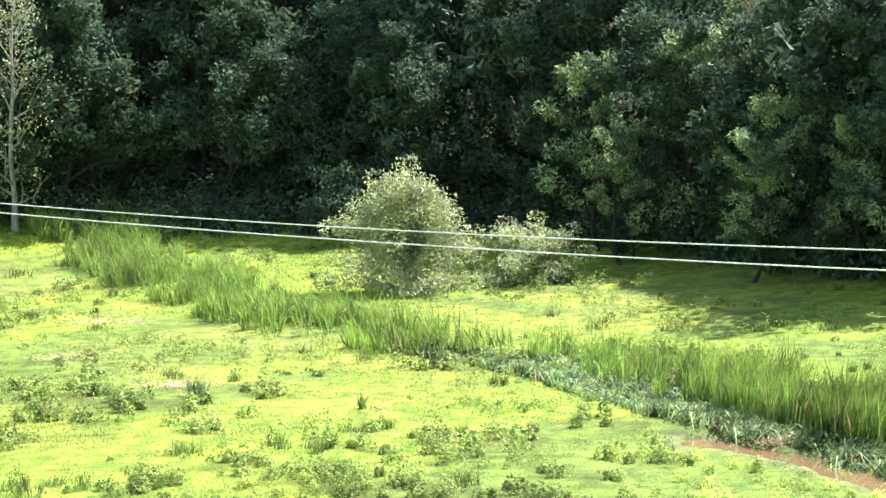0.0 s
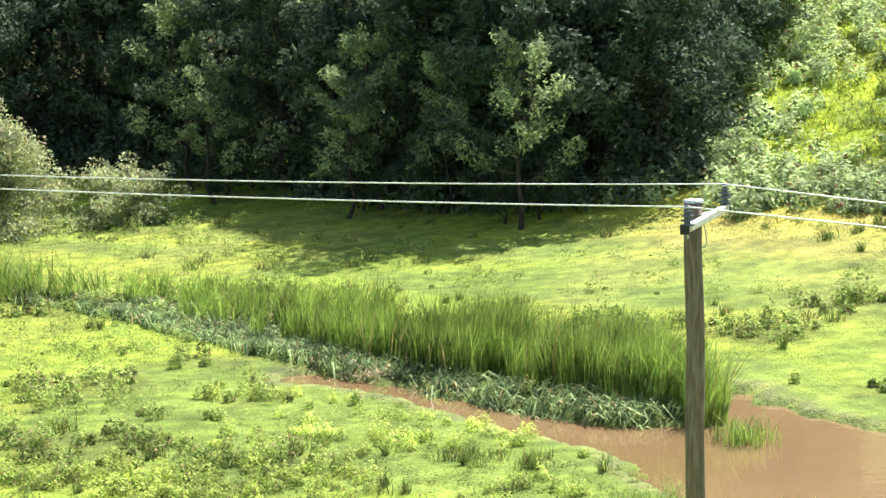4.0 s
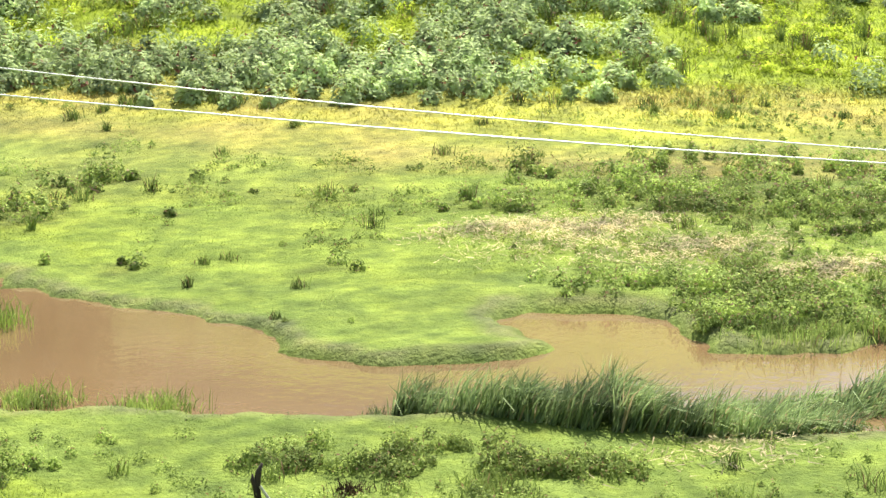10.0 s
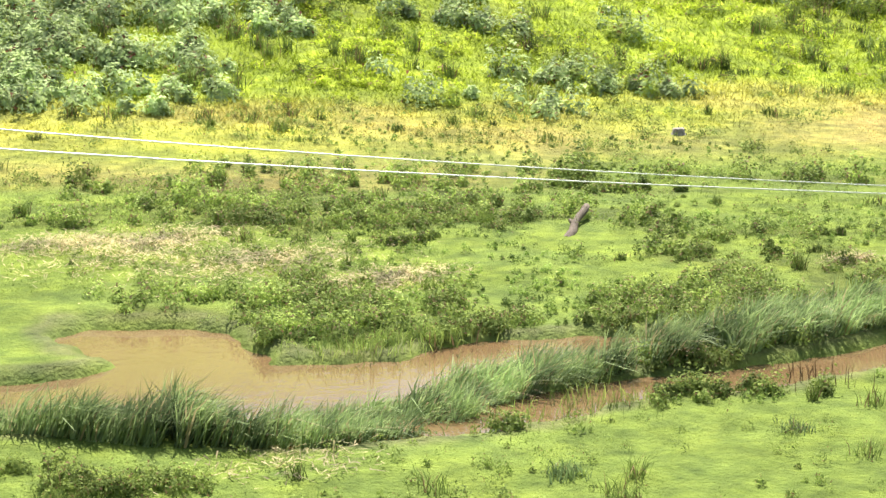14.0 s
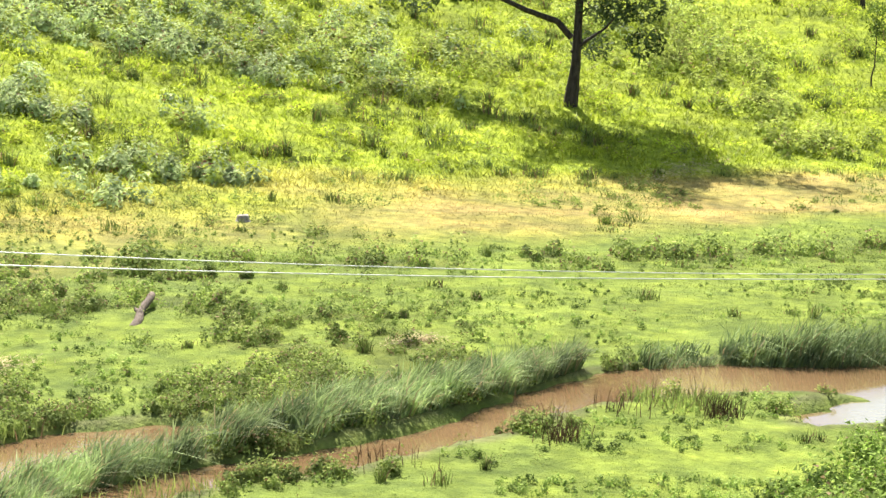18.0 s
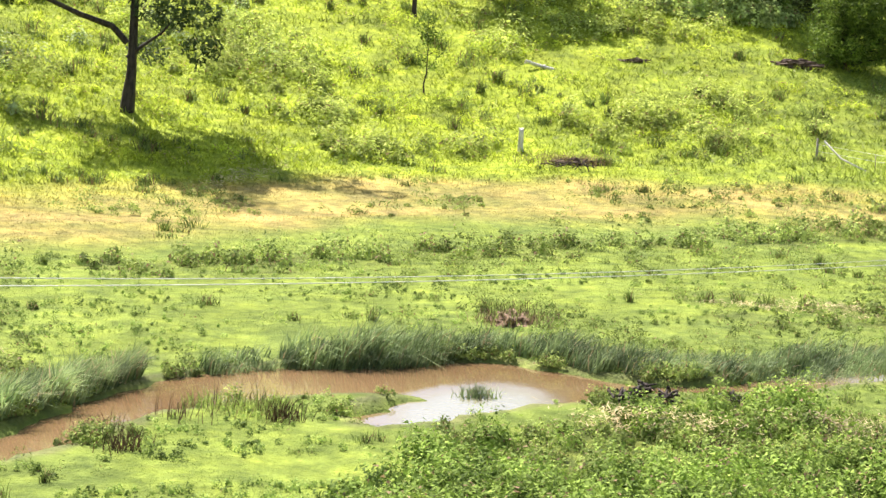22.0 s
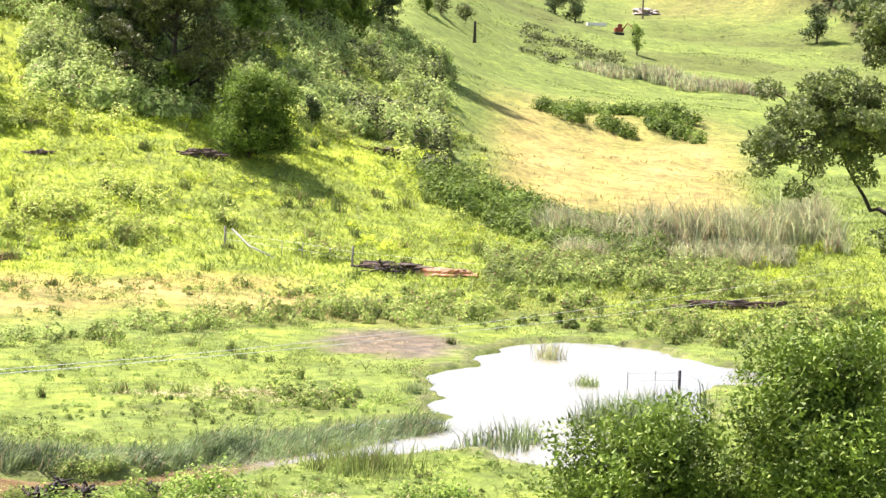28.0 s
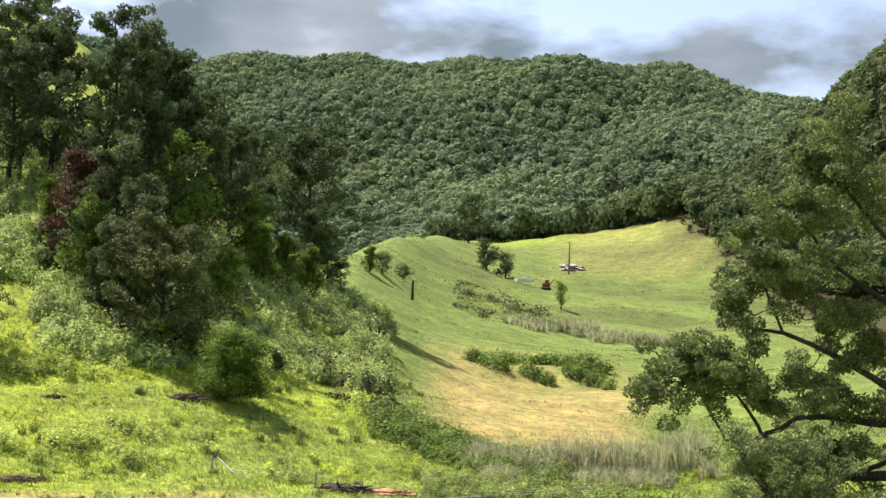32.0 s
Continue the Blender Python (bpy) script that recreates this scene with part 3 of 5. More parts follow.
def clumps(rng, x, y, count, spread, height, low=.1):
    """Leaf centres heaped over places: count a place, within spread, domed up to height."""
    n = len(x)
    a, q = rng.uniform(0, 2 * np.pi, (n, count)), np.sqrt(rng.uniform(0, 1, (n, count)))
    s, h = np.asarray(spread) * np.ones(n), np.asarray(height) * np.ones(n)
    px, py = x[:, None] + q * s[:, None] * np.cos(a), y[:, None] + q * s[:, None] * np.sin(a)
    pz = ground_z(x, y)[:, None] + h[:, None] * (1 - q ** 2 * .75) * rng.uniform(low, 1.0, (n, count)) ** .55
    return np.stack([px, py, pz], -1).reshape(-1, 3)


def domes(rng, x, y, count, spread, height, leaf, ratio=.6, up=.25, mess=.45):
    """Low bushes: count leaves a place, laid over an uneven dome and turned outwards."""
    n = len(x)
    s, h = (np.asarray(spread) * np.ones(n))[:, None], (np.asarray(height) * np.ones(n))[:, None]
    d = rng.normal(size=(n, count, 3))
    d[..., 2] = np.abs(d[..., 2]) * .9 - .08
    d /= np.linalg.norm(d, axis=2)[..., None]
    q = rng.uniform(0, 6.3, (n, 4))[:, None]
    a = np.arctan2(d[..., 1], d[..., 0])
    lobe = 1 + .2 * np.sin(3 * a + q[..., 0]) * np.sin(4 * d[..., 2] + q[..., 1]) + .16 * np.sin(5 * a + q[..., 2]) * np.sin(6 * d[..., 2] + q[..., 3])
    rad = lobe * rng.uniform(.62, 1.06, (n, count))
    C = np.stack([x[:, None] + d[..., 0] * s * rad, y[:, None] + d[..., 1] * s * rad, ground_z(x, y)[:, None] + np.maximum(d[..., 2], 0) * h * rad + .03], -1).reshape(-1, 3)
    nor = d.reshape(-1, 3) + rng.normal(size=(n * count, 3)) * mess + np.array([0, 0, up])
    nor /= np.linalg.norm(nor, axis=1)[:, None]
    along = np.cross(nor, rng.normal(size=(n * count, 3)))
    along /= np.linalg.norm(along, axis=1)[:, None] + 1e-9
    ln = (np.repeat(np.asarray(leaf) * np.ones(n), count) * rng.uniform(.6, 1.3, n * count))[:, None]
    wide = np.cross(nor, along) * ln * ratio / 2
    V = np.stack([C - along * ln / 2 - wide, C - along * ln / 2 + wide, C + along * ln / 2], 1)
    return V.reshape(-1, 3), np.arange(3 * n * count).reshape(-1, 3)


def build_rank_grass():
    """Knee-high rank growth: domes of narrow leaves."""
    rng = np.random.default_rng(23)
    x, y = scatter(rng, 13500, -15, 104, 31, 128, rank_cover)
    r = np.hypot(x, y)
    s = rng.uniform(.15, .46, len(x)) * np.clip(r / 60, .8, 1.6)
    V, F = domes(rng, x, y, 110, s, s * rng.uniform(.9, 2.0, len(x)) * (1 + .5 * wob(x, y, .22, 8)) + .05, np.clip(r * .0021, .08, .2))
    tagged(new("rank_growth", mesh_of("rank_growth", V, F, M_RANK)), "lush knee-high weeds and rank grass on the flood plain", "weeds", kind="stuff")


build_rank_grass()


# how far the weeds of the near bank reach
BANK_AZ = [68, 70.8, 74, 77, 82, 90]
BANK_R = [41, 43, 46, 48.2, 51.5, 51.5]


def bushy(seed, n, az0, az1, r0, r1, gate, s0, s1, count, leaf, mat, label):
    """Low leafy weed bushes, close set where the wandering gate lets them grow."""
    rng = np.random.default_rng(seed)
    x, y = scatter(rng, n, az0, az1, r0, r1, lambda x, y: (wet(x, y) < -.7) * (np.hypot(x - 43.7, y - 36.2) > 2.3) * smooth(az0, az0 + 3.5, np.degrees(np.arctan2(x, y)) + .8 * wob(x, y, .2, 9)) * np.where(az0 == 68, np.hypot(x, y) < np.interp(np.degrees(np.arctan2(x, y)), BANK_AZ, BANK_R), 1) * smooth(gate, gate + .35, wob(x, y, .07, seed) + .8 * wob(x, y, .21, seed + 1) + .5 * wob(x, y, .5, seed + 2)))
    s = rng.uniform(s0, s1, len(x))
    V, F = domes(rng, x, y, count, s, s * rng.uniform(1.0, 1.9, len(x)), leaf)
    tagged(new("weed_bushes", mesh_of("weed_bushes", V, F, mat)), label, "weeds", kind="stuff")


bushy(91, 2300, 68, 95, 32, 52, -.05, .22, .7, 190, .12, M_BANK, "dense leafy weeds covering the near bank")
bushy(127, 2000, 68, 95, 32, 52, .25, .15, .4, 130, .085, M_RANK, "lighter green leafy weeds among the dark ones of the near bank")
bushy(94, 1700, -7, 18.5, 33, 54, .15, .13, .3, 84, .08, M_SCRUB, "leafy weed bushes on the near meadow")
bushy(97, 3000, 36, 58, 43, 62, .3, .14, .36, 80, .09, M_RANK, "leafy weeds beyond the creek")
bushy(103, 420, 19, 76, 30, 37, .35, .1, .22, 70, .055, M_WEED, "small weeds on the mown near bank")
bushy(107, 1500, 13, 40, 28.5, 33.5, .1, .1, .28, 90, .07, M_WEED, "fresh green leafy weeds at the foot of the near bank")
bushy(113, 8000, 39, 92, 38, 76, -.25, .05, .15, 24, .075, M_HERB, "small broad-leaved weeds scattered through the short grass")


def build_fringe():
    """Weeds crowding the edge of the water."""
    rng = np.random.default_rng(111)
    x, y = scatter(rng, 26000, 41, 80, 36, 58, lambda x, y: smooth(-1.5, -.7, wet(x, y)) * (wet(x, y) < -.3) * smooth(.1, .7, wob(x, y, .2, 5) + .7 * wob(x, y, .6, 6)))
    s = rng.uniform(.1, .3, len(x))
    V, F = domes(rng, x, y, 60, s, s * rng.uniform(1.0, 2.0, len(x)), .09)
    tagged(new("bank_weeds", mesh_of("bank_weeds", V, F, M_WEED)), "leafy weeds fringing the creek's edge", "weeds", kind="stuff")


build_fringe()


def build_bracken():
    rng = np.random.default_rng(2)
    x, y = scatter(rng, 14000, 15, 90, 74, 190, bracken_cover)
    s = rng.uniform(.3, .85, len(x)) * np.clip(np.hypot(x, y) / 90, .9, 1.5)
    fern = np.degrees(np.arctan2(x, y)) + rng.normal(0, 7, len(x)) < 56
    for name, ok, mat, label in (("bracken", fern, M_FERN, "dense grey-green bracken fern on the hillside"), ("scrub", ~fern, M_SCRUB, "low yellow-green scrub and bracken on the hillside")):
        V, F = domes(rng, x[ok], y[ok], 125, s[ok], s[ok] * rng.uniform(1.1, 2.2, ok.sum()), .27, .5, .55)
        tagged(new(name, mesh_of(name, V, F, mat)), label, "fern", kind="stuff")


build_bracken()


def build_weeds():
    rng = np.random.default_rng(3)

    def cover(x, y):
        r, az, u = plan(x, y)
        n = wob(x, y, .045, 31) + .8 * wob(x, y, .15, 32)
        mid = np.interp(az, [-15, 10, 22, 33, 40, 52, 60, 70, 80, 100], [.5, .5, .34, .48, .66, .56, .4, .36, .75, .9])
        near = r < np.interp(az, [16, 18, 30, 45, 55, 62, 70, 76, 77], [0, 37, 35.5, 34.5, 39, 45, 45, 40, 0])
        return (wet(x, y) < -.3) * np.where(near, .3, 1) * smooth(-.3, .7, n + 1.6 * (mid - .55)) * (1 - smooth(-5, 0, u) * .8) * (1 - .8 * mud_zone(x, y)) * (1 - .9 * smooth(81, 83, az) * (1 - smooth(90, 91, az)) * smooth(105, 109, r)) * (np.hypot(x - 85.5, y - 3.8) > 6)

    x, y = scatter(rng, 20000, -15, 104, 31, 150, cover)
    r = np.hypot(x, y)
    s = rng.uniform(.08, .42, len(x)) * np.clip(r / 55, .8, 1.6)
    C = clumps(rng, x, y, 44, s, s * rng.uniform(.8, 1.9, len(x)))
    big = np.repeat(np.clip(r * .0018, .06, .2), 44)
    V, F = leaves(rng, C, big, big * .36, .45, .8)
    tagged(new("weeds", mesh_of("weeds", V, F, M_WEED)), "low dark green weeds and rank grass tufts", "weeds", kind="stuff")


build_weeds()


def build_tussocks():
    rng = np.random.default_rng(13)

    def cover(x, y):
        r, az, u = plan(x, y)
        n = wob(x, y, .06, 41) + .8 * wob(x, y, .2, 42)
        return smooth(-2, 3, u) * (az > 17) * smooth(-.4, .8, n) * .6 * (1 - wood_shade_zone(x, y)) * (1 - smooth(80, 82, az) * (1 - smooth(3, 9, u))) * (1 - smooth(89, 91, az) * smooth(130, 140, r))

    x, y = scatter(rng, 17000, 17, 100, 74, 165, cover)
    s = rng.uniform(.25, .7, len(x)) * np.clip(np.hypot(x, y) / 95, .9, 1.5)
    weedy = wob(x, y, .1, 45) + wob(x, y, .33, 46) + rng.normal(0, .5, len(x)) > .35
    for name, ok, mat, tall, label in (("tussocks", ~weedy, M_TUSSOCK, .9, "yellow-green grass tussocks on the hillside"), ("weed_tufts", weedy, M_WEED, 1.4, "darker green weed tufts among the hillside grass")):
        C = clumps(rng, x[ok], y[ok], 60, s[ok], tall * s[ok] * rng.uniform(.6, 1.3, ok.sum()))
        V, F = leaves(rng, C, .26, .07, .3, .85)
        tagged(new(name, mesh_of(name, V, F, mat)), label, "grass", kind="stuff")


build_tussocks()


def build_stalks():
    """Upright weed clumps, dark at the foot, spread thinly over lawn and slope."""
    rng = np.random.default_rng(29)

    def cover(x, y):
        r, az, u = plan(x, y)
        n = wob(x, y, .08, 61) + .9 * wob(x, y, .25, 62)
        return (wet(x, y) < -.3) * smooth(.0 - .3 * (u > 0), .8 - .3 * (u > 0), n) * (1 - .9 * lawn_zone(x, y) * (r > 46) * (u < -6)) * (1 - wood_shade_zone(x, y)) * (az < 90) * np.where((r < 47) & (az > 15) & (az < 78), .12, 1)

    x, y = scatter(rng, 8500, -15, 92, 31, 170, cover)
    r, az, u = plan(x, y)
    k = 46
    s = rng.uniform(.1, .38, len(x)) * np.clip(r / 70, .8, 1.5)
    px, py = np.repeat(x, k) + rng.normal(size=len(x) * k) * np.repeat(s, k) * .6, np.repeat(y, k) + rng.normal(size=len(x) * k) * np.repeat(s, k) * .6
    h = np.repeat(rng.uniform(.25, .62, len(x)) * np.where(u > 0, 1.9, 1.0), k) * rng.uniform(.5, 1.15, len(px))
    V, F = blades(rng, np.column_stack([px, py, ground_z(px, py) - .03]), h, np.repeat(np.clip(r * .0005, .018, .07), k), .5)
    tagged(new("weed_stalks", mesh_of("weed_stalks", V, F, M_STALK)), "upright dark green weed stalks in the meadow", "weeds", kind="stuff")


build_stalks()


def belt(rng, line, n, height, width, bend, mat, name, label, lean=.22, gaps=.0):
    """Reeds standing along a strip of points with half-widths."""
    seg = [math.dist(a[:2], b[:2]) * (a[2] + b[2]) for a, b in zip(line, line[1:])]
    pick = rng.choice(len(seg), n, p=np.array(seg) / sum(seg))
    L = np.array(line)
    u, q = rng.uniform(0, 1, n), rng.uniform(-1, 1, n)
    a, b = L[pick], L[pick + 1]
    d = (b - a)[:, :2]
    nn = np.stack([-d[:, 1], d[:, 0]], 1) / np.linalg.norm(d, axis=1)[:, None]
    c = a + u[:, None] * (b - a)
    p = c[:, :2] + nn * (q * c[:, 2])[:, None]
    tuft = wob(p[:, 0], p[:, 1], .13, 3) + .7 * wob(p[:, 0], p[:, 1], .45, 4)
    ok = tuft > gaps
    p, tuft = p[ok], tuft[ok]
    h = height * rng.uniform(.45, 1.15, len(p)) * np.clip(.85 + .4 * tuft + .3 * wob(p[:, 0], p[:, 1], .06, 9) + .22 * wob(p[:, 0], p[:, 1], .9, 10), .25, 1.6)
    z = np.maximum(ground_z(p[:, 0], p[:, 1]), -.3)
    V, F = blades(rng, np.column_stack([p, z]), h, width * rng.uniform(.6, 1.3, len(p)), lean, bend)
    tagged(new(name, mesh_of(name, V, F, mat)), label, "reeds", kind="stuff")


RNG = np.random.default_rng(4)
belt(RNG, [(-34, 142, 3), (-17, 106, 3), (-10, 91, 2.6), (-6, 82, 2.4), (-1, 76, 2.0), (2, 72.5, 1.6)], 30000, 1.4, .05, (-.1, -.1), M_TALL,
     "tall_grass", "tall yellow-green grass along the creek", .4, .0)
belt(RNG, [(2, 73, 1.4), (5, 68, 1.6), (7.4, 63.5, 1.8)], 5000, 1.1, .04, (.1, -.05), M_TALL,
     "tall_grass", "broken clumps of tall reeds on the creek bank", .24, .2)
belt(RNG, [(7, 64, 1.6), (9.5, 60, 2.3), (12, 54, 2.1), (14.3, 50, 1.8), (15.2, 46.8, 1.0), (15.7, 44.6, .4)], 23000, 1.65, .034, (.1, -.05), M_TALL,
     "tall_grass", "tall bright green reed bed on the creek bank", .2, -.02)
belt(RNG, [(-2, 76, .5), (2, 70.5, 1.2), (5.4, 63.5, 1.5), (8.4, 56, 1.1), (10.6, 50.8, .8), (12.4, 47.4, .8), (14.6, 44.8, .6)], 9000, .62, .06, (.75, -.6), M_REED,
     "reeds", "flattened blue-green reeds at the water's edge", .7, -.5)
belt(RNG, [(19.3, 31.1, .3), (20.6, 29.4, .6), (21.8, 27.6, .8), (23.5, 26.5, .9), (26, 25.9, .9), (28.5, 26.4, .8), (31, 26.3, .8), (33.5, 25.6, .8), (36, 24.8, .9), (39.5, 24.3, .8), (43, 24, .6),
           (46.5, 23.8, .4)], 22000, 1.0, .038, (.42, -.36), M_SEDGE, "reeds", "dark green reeds leaning in the creek", .36, -.6)
belt(RNG, [(48.3, 22.5, .3), (50.5, 21.2, .6), (51.6, 19.4, .7), (52.4, 18.3, .7), (54.2, 17.5, .7), (55.7, 15.9, .7), (55, 13.6, .8), (54, 12.2, 1.0), (54.8, 10, 1.0), (56.8, 8, 1.1), (59.3, 6, 1.1),
           (62, 3.8, 1.2), (65, 1.6, .9)], 15000, .85, .034, (.2, -.5), M_REED, "reeds", "dark reeds along the far bank of the creek", .42, -.9)
belt(RNG, [(60, 0, 1.0), (64, -3, 1.4), (70, -6.5, 1.2), (72, -8, 1.0)], 2500, .9, .04, (.1, .05), M_REED, "reeds", "sparse dark reeds standing in the flooded pool", .3, .1)
belt(RNG, [(290, -15, 5), (295, -24, 7), (288, -34, 6), (280, -40, 4)], 9000, 1.7, .14, (.2, .05), M_CATTAIL, "cattails", "pale dry swamp grass in the valley", .3, .0)
belt(RNG, [(134, -4.4, 1.2), (131.5, -7, 2.5), (131.5, -11.4, 3.5), (133, -16.3, 4), (134, -24, 4)], 11000, 2.8, .06, (.2, .05), M_CATTAIL, "cattails", "tall pale cattails with brown heads in the swamp", .42, -.05)
belt(RNG, [(124, -5, 1.0), (124, -9, 1.8), (125, -14, 2), (126, -20, 2)], 5000, 1.7, .06, (.3, .1), M_CATTAIL, "cattails", "low pale swamp grass before the cattails", .5, .0)

# ---- trees ----
def tree_parts(seed, h, girth, low, spread, limbs, count, leaf, mat, bark, heap=1.0, rise=.5, flatten=.75, lean=(0, 0), extra=()):
    """Trunk and crown meshes: a tapered trunk with limbs, and leaves heaped round the limb ends."""
    rng = np.random.default_rng(seed)
    top = h * .86
    wander = np.cumsum(rng.normal(0, .018 * h, (8, 2)), 0)
    wander[0] = 0
    spine = [(np.array([wander[i, 0] + lean[0] * i / 7, wander[i, 1] + lean[1] * i / 7, top * i / 7]), girth * (1 - .82 * i / 7)) for i in range(8)]
    spine[0] = (spine[0][0] - np.array([0, 0, .4]), girth * 1.5)
    paths, ends = [spine], []
    for k in range(limbs):
        f = low + (.97 - low) * (k + rng.uniform(0, .8)) / limbs
        i = min(int(f * 7), 6)
        p0 = spine[i][0] + (spine[i + 1][0] - spine[i][0]) * (f * 7 - i)
        rad = girth * (1 - .82 * f) * .6
        a = k * 2.4 + rng.uniform(-.5, .5)
        reach = spread * (1 - .65 * max(0, (f - low) / (1 - low)) ** 1.6) * rng.uniform(.65, 1.1)
        lift = rise * rng.uniform(.5, 1.3) + .5 * f
        d = np.array([math.cos(a), math.sin(a), lift])
        pts, p = [(p0, rad)], p0.copy()
        for s in range(4):
            p = p + d * reach / 4 + rng.normal(0, .06 * reach, 3)
            d[2] += rng.uniform(-.15, .2)
            pts.append((p.copy(), rad * (1 - .22 * (s + 1))))
            if s >= 1:
                ends.append((p.copy(), .75 + .1 * s))
        paths.append(pts)
        for b in range(3):
            q0, r0 = pts[1 + b]
            e = d * .6 + rng.normal(0, .75, 3)
            q1 = q0 + e * reach * .22
            q2 = q1 + (e + rng.normal(0, .5, 3) + np.array([0, 0, .2])) * reach * .16
            paths.append([(q0, r0 * .6), (q1, r0 * .4), (q2, r0 * .15)])
            ends += [(q1, .7), (q2, .8)]
    for line, tip in extra:
        pts = [(np.array(p, float), q) for *p, q in line]
        if len(pts) > 3 and h > 20:
            mid = [((a[0] + b[0]) / 2 + rng.normal(0, .28, 3), (a[1] + b[1]) / 2) for a, b in zip(pts, pts[1:])]
            pts = [q for pair in zip(pts, mid) for q in pair] + pts[-1:]
            for i in range(2, len(pts) - 1, 2):
                e = rng.normal(0, 1.0, 3) + np.array([0, 0, .5])
                paths.append([(pts[i][0], pts[i][1] * .6), (pts[i][0] + e * .7 + rng.normal(0, .15, 3), pts[i][1] * .4), (pts[i][0] + e * 1.5, .02)])
                ends.append((pts[i][0] + e * 1.5, .6))
        paths.append(pts)
        ends += [(pts[-1 - i % (3 if len(pts) > 5 else 1)][0] + rng.normal(0, 1.0, 3), .8) for i in range(tip)]
    ends.append((spine[-1][0], 1.0))
    E, w = np.array([e[0] for e in ends]), np.array([e[1] for e in ends])
    pick = rng.choice(len(E), count, p=w / w.sum())
    g = rng.normal(size=(count, 3))
    g *= (rng.uniform(.35, 1, count) ** .5 / (np.linalg.norm(g, axis=1) + 1e-6))[:, None]
    C = E[pick] + g * np.array([1, 1, flatten]) * heap * w[pick][:, None]
    C = C[C[:, 2] > .3]
    V, F = leaves(rng, C, leaf, leaf * .45, .5, .8)
    return tube_mesh("trunk", paths, bark, 5), mesh_of("crown", V, F, mat)


def tree(name, m, meshes, label, group="", category="tree"):
    ob = thing(name, m, label, category, group)
    part("trunk", meshes[0], ob)
    part("crown", meshes[1], ob)
    return ob


FOREST = [tree_parts(11, 17, .26, .18, 4.6, 13, 8000, .4, M_WOOD, M_BARK, 1.0), tree_parts(12, 20, .3, .3, 4.2, 12, 8000, .4, M_WOOD, M_BARK, 1.0),
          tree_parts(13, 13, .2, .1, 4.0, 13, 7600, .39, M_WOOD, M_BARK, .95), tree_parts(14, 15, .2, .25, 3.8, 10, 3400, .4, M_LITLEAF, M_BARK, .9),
          tree_parts(15, 9, .14, .06, 3.4, 12, 6500, .33, M_WOOD, M_BARK, 1.05)]
LABELS = ["tall dark green forest tree with a dense crown", "tall dark forest tree with a bare lower trunk", "bushy dark green tree at the forest edge",
          "forest tree with leaves coloured lighter green as if sunlit", "low dark shrubby tree under the forest edge"]
BACK = {0: tree_parts(16, 17, .26, .18, 4.6, 12, 3600, .62, M_WOOD, M_BARK, 1.4), 1: tree_parts(17, 20, .3, .3, 4.2, 11, 3600, .62, M_WOOD, M_BARK, 1.45), 2: tree_parts(18, 13, .2, .1, 4.0, 12, 3400, .6, M_WOOD, M_BARK, 1.3)}
rng3 = np.random.default_rng(5)
FOREST_R = [121, 121, 115, 107, 97, 90, 87]
masters = {}
for k in range(81):
    row = k % 3
    az = -15 + 34.3 * ((k // 3) + .33 * row) / 27 + rng3.uniform(-.5, .5)
    r = np.interp(az, [-15, -6, 2, 6, 10, 14, 19], FOREST_R) + row * 8.5 + rng3.uniform(-2, 3)
    kind = int(rng3.choice([0, 1, 2, 3, 4], p=[.3, .2, .28, .06, .16])) if row else int(rng3.choice([2, 0, 4, 3], p=[.42, .18, .32, .08]))
    m = stand(az, r, -.1, rng3.uniform(0, 360), rng3.uniform(.8, 1.2) * (.8 if row > 1 and 4 < az < 13 else 1))
    if kind == 3 and az < 4:
        kind = 2
    key = (kind, row > 0 and kind < 3)
    if key in masters:
        copy_thing(masters[key], m)
    else:
        masters[key] = tree("forest_tree", m, BACK[kind] if key[1] else FOREST[kind], LABELS[kind], "forest behind the creek")
masters = {kind: ob for (kind, back), ob in sorted(masters.items(), key=lambda e: -e[0][1])}

for kind, az, r, size in ((2, 17.0, 95, .8), (4, 18.3, 93.5, .8), (2, 18.6, 98, .8), (4, 19.3, 97, .8), (2, 19.9, 102, .8), (4, 20.4, 104, .8), (0, 19.2, 106, .9), (2, 20.9, 109, .8), (4, 21.2, 110, .75), (0, 20.6, 116, .9), (2, 21.6, 118, .8), (1, 20.3, 124, 1.0), (4, 22.1, 120, .8), (4, 13.4, 85, .42), (4, 14.5, 85, .45), (4, 9.3, 93.5, .42), (4, 11.2, 90.5, .4), (4, 5.4, 101.5, .42), (0, 21.6, 130, .9), (2, 22.6, 129, .8)):
    copy_thing(masters[kind], stand(az, r, -.1, az * 170, size))
# paler trees along the forest edge, sunlight carried by their leaf colour
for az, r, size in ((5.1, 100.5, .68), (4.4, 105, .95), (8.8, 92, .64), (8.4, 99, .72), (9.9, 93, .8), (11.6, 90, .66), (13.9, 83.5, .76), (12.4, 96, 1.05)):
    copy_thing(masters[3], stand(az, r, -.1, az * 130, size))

# silvery bush in front of the forest, with a lower one beside it
tree("bush", stand(-.9, 95, -1.2), tree_parts(21, 6.6, .12, .02, 3.8, 24, 30000, .2, M_GREY, M_PALE, .95, .25), "large silvery-green bush with pale sunlit leaves beside the creek", category="bush")
tree("bush", stand(2.4, 96.5, -.55), tree_parts(22, 2.7, .08, .05, 2.3, 15, 11000, .2, M_GREY, M_PALE, .8, .3), "smaller silvery-green bush beside the large one", category="bush")
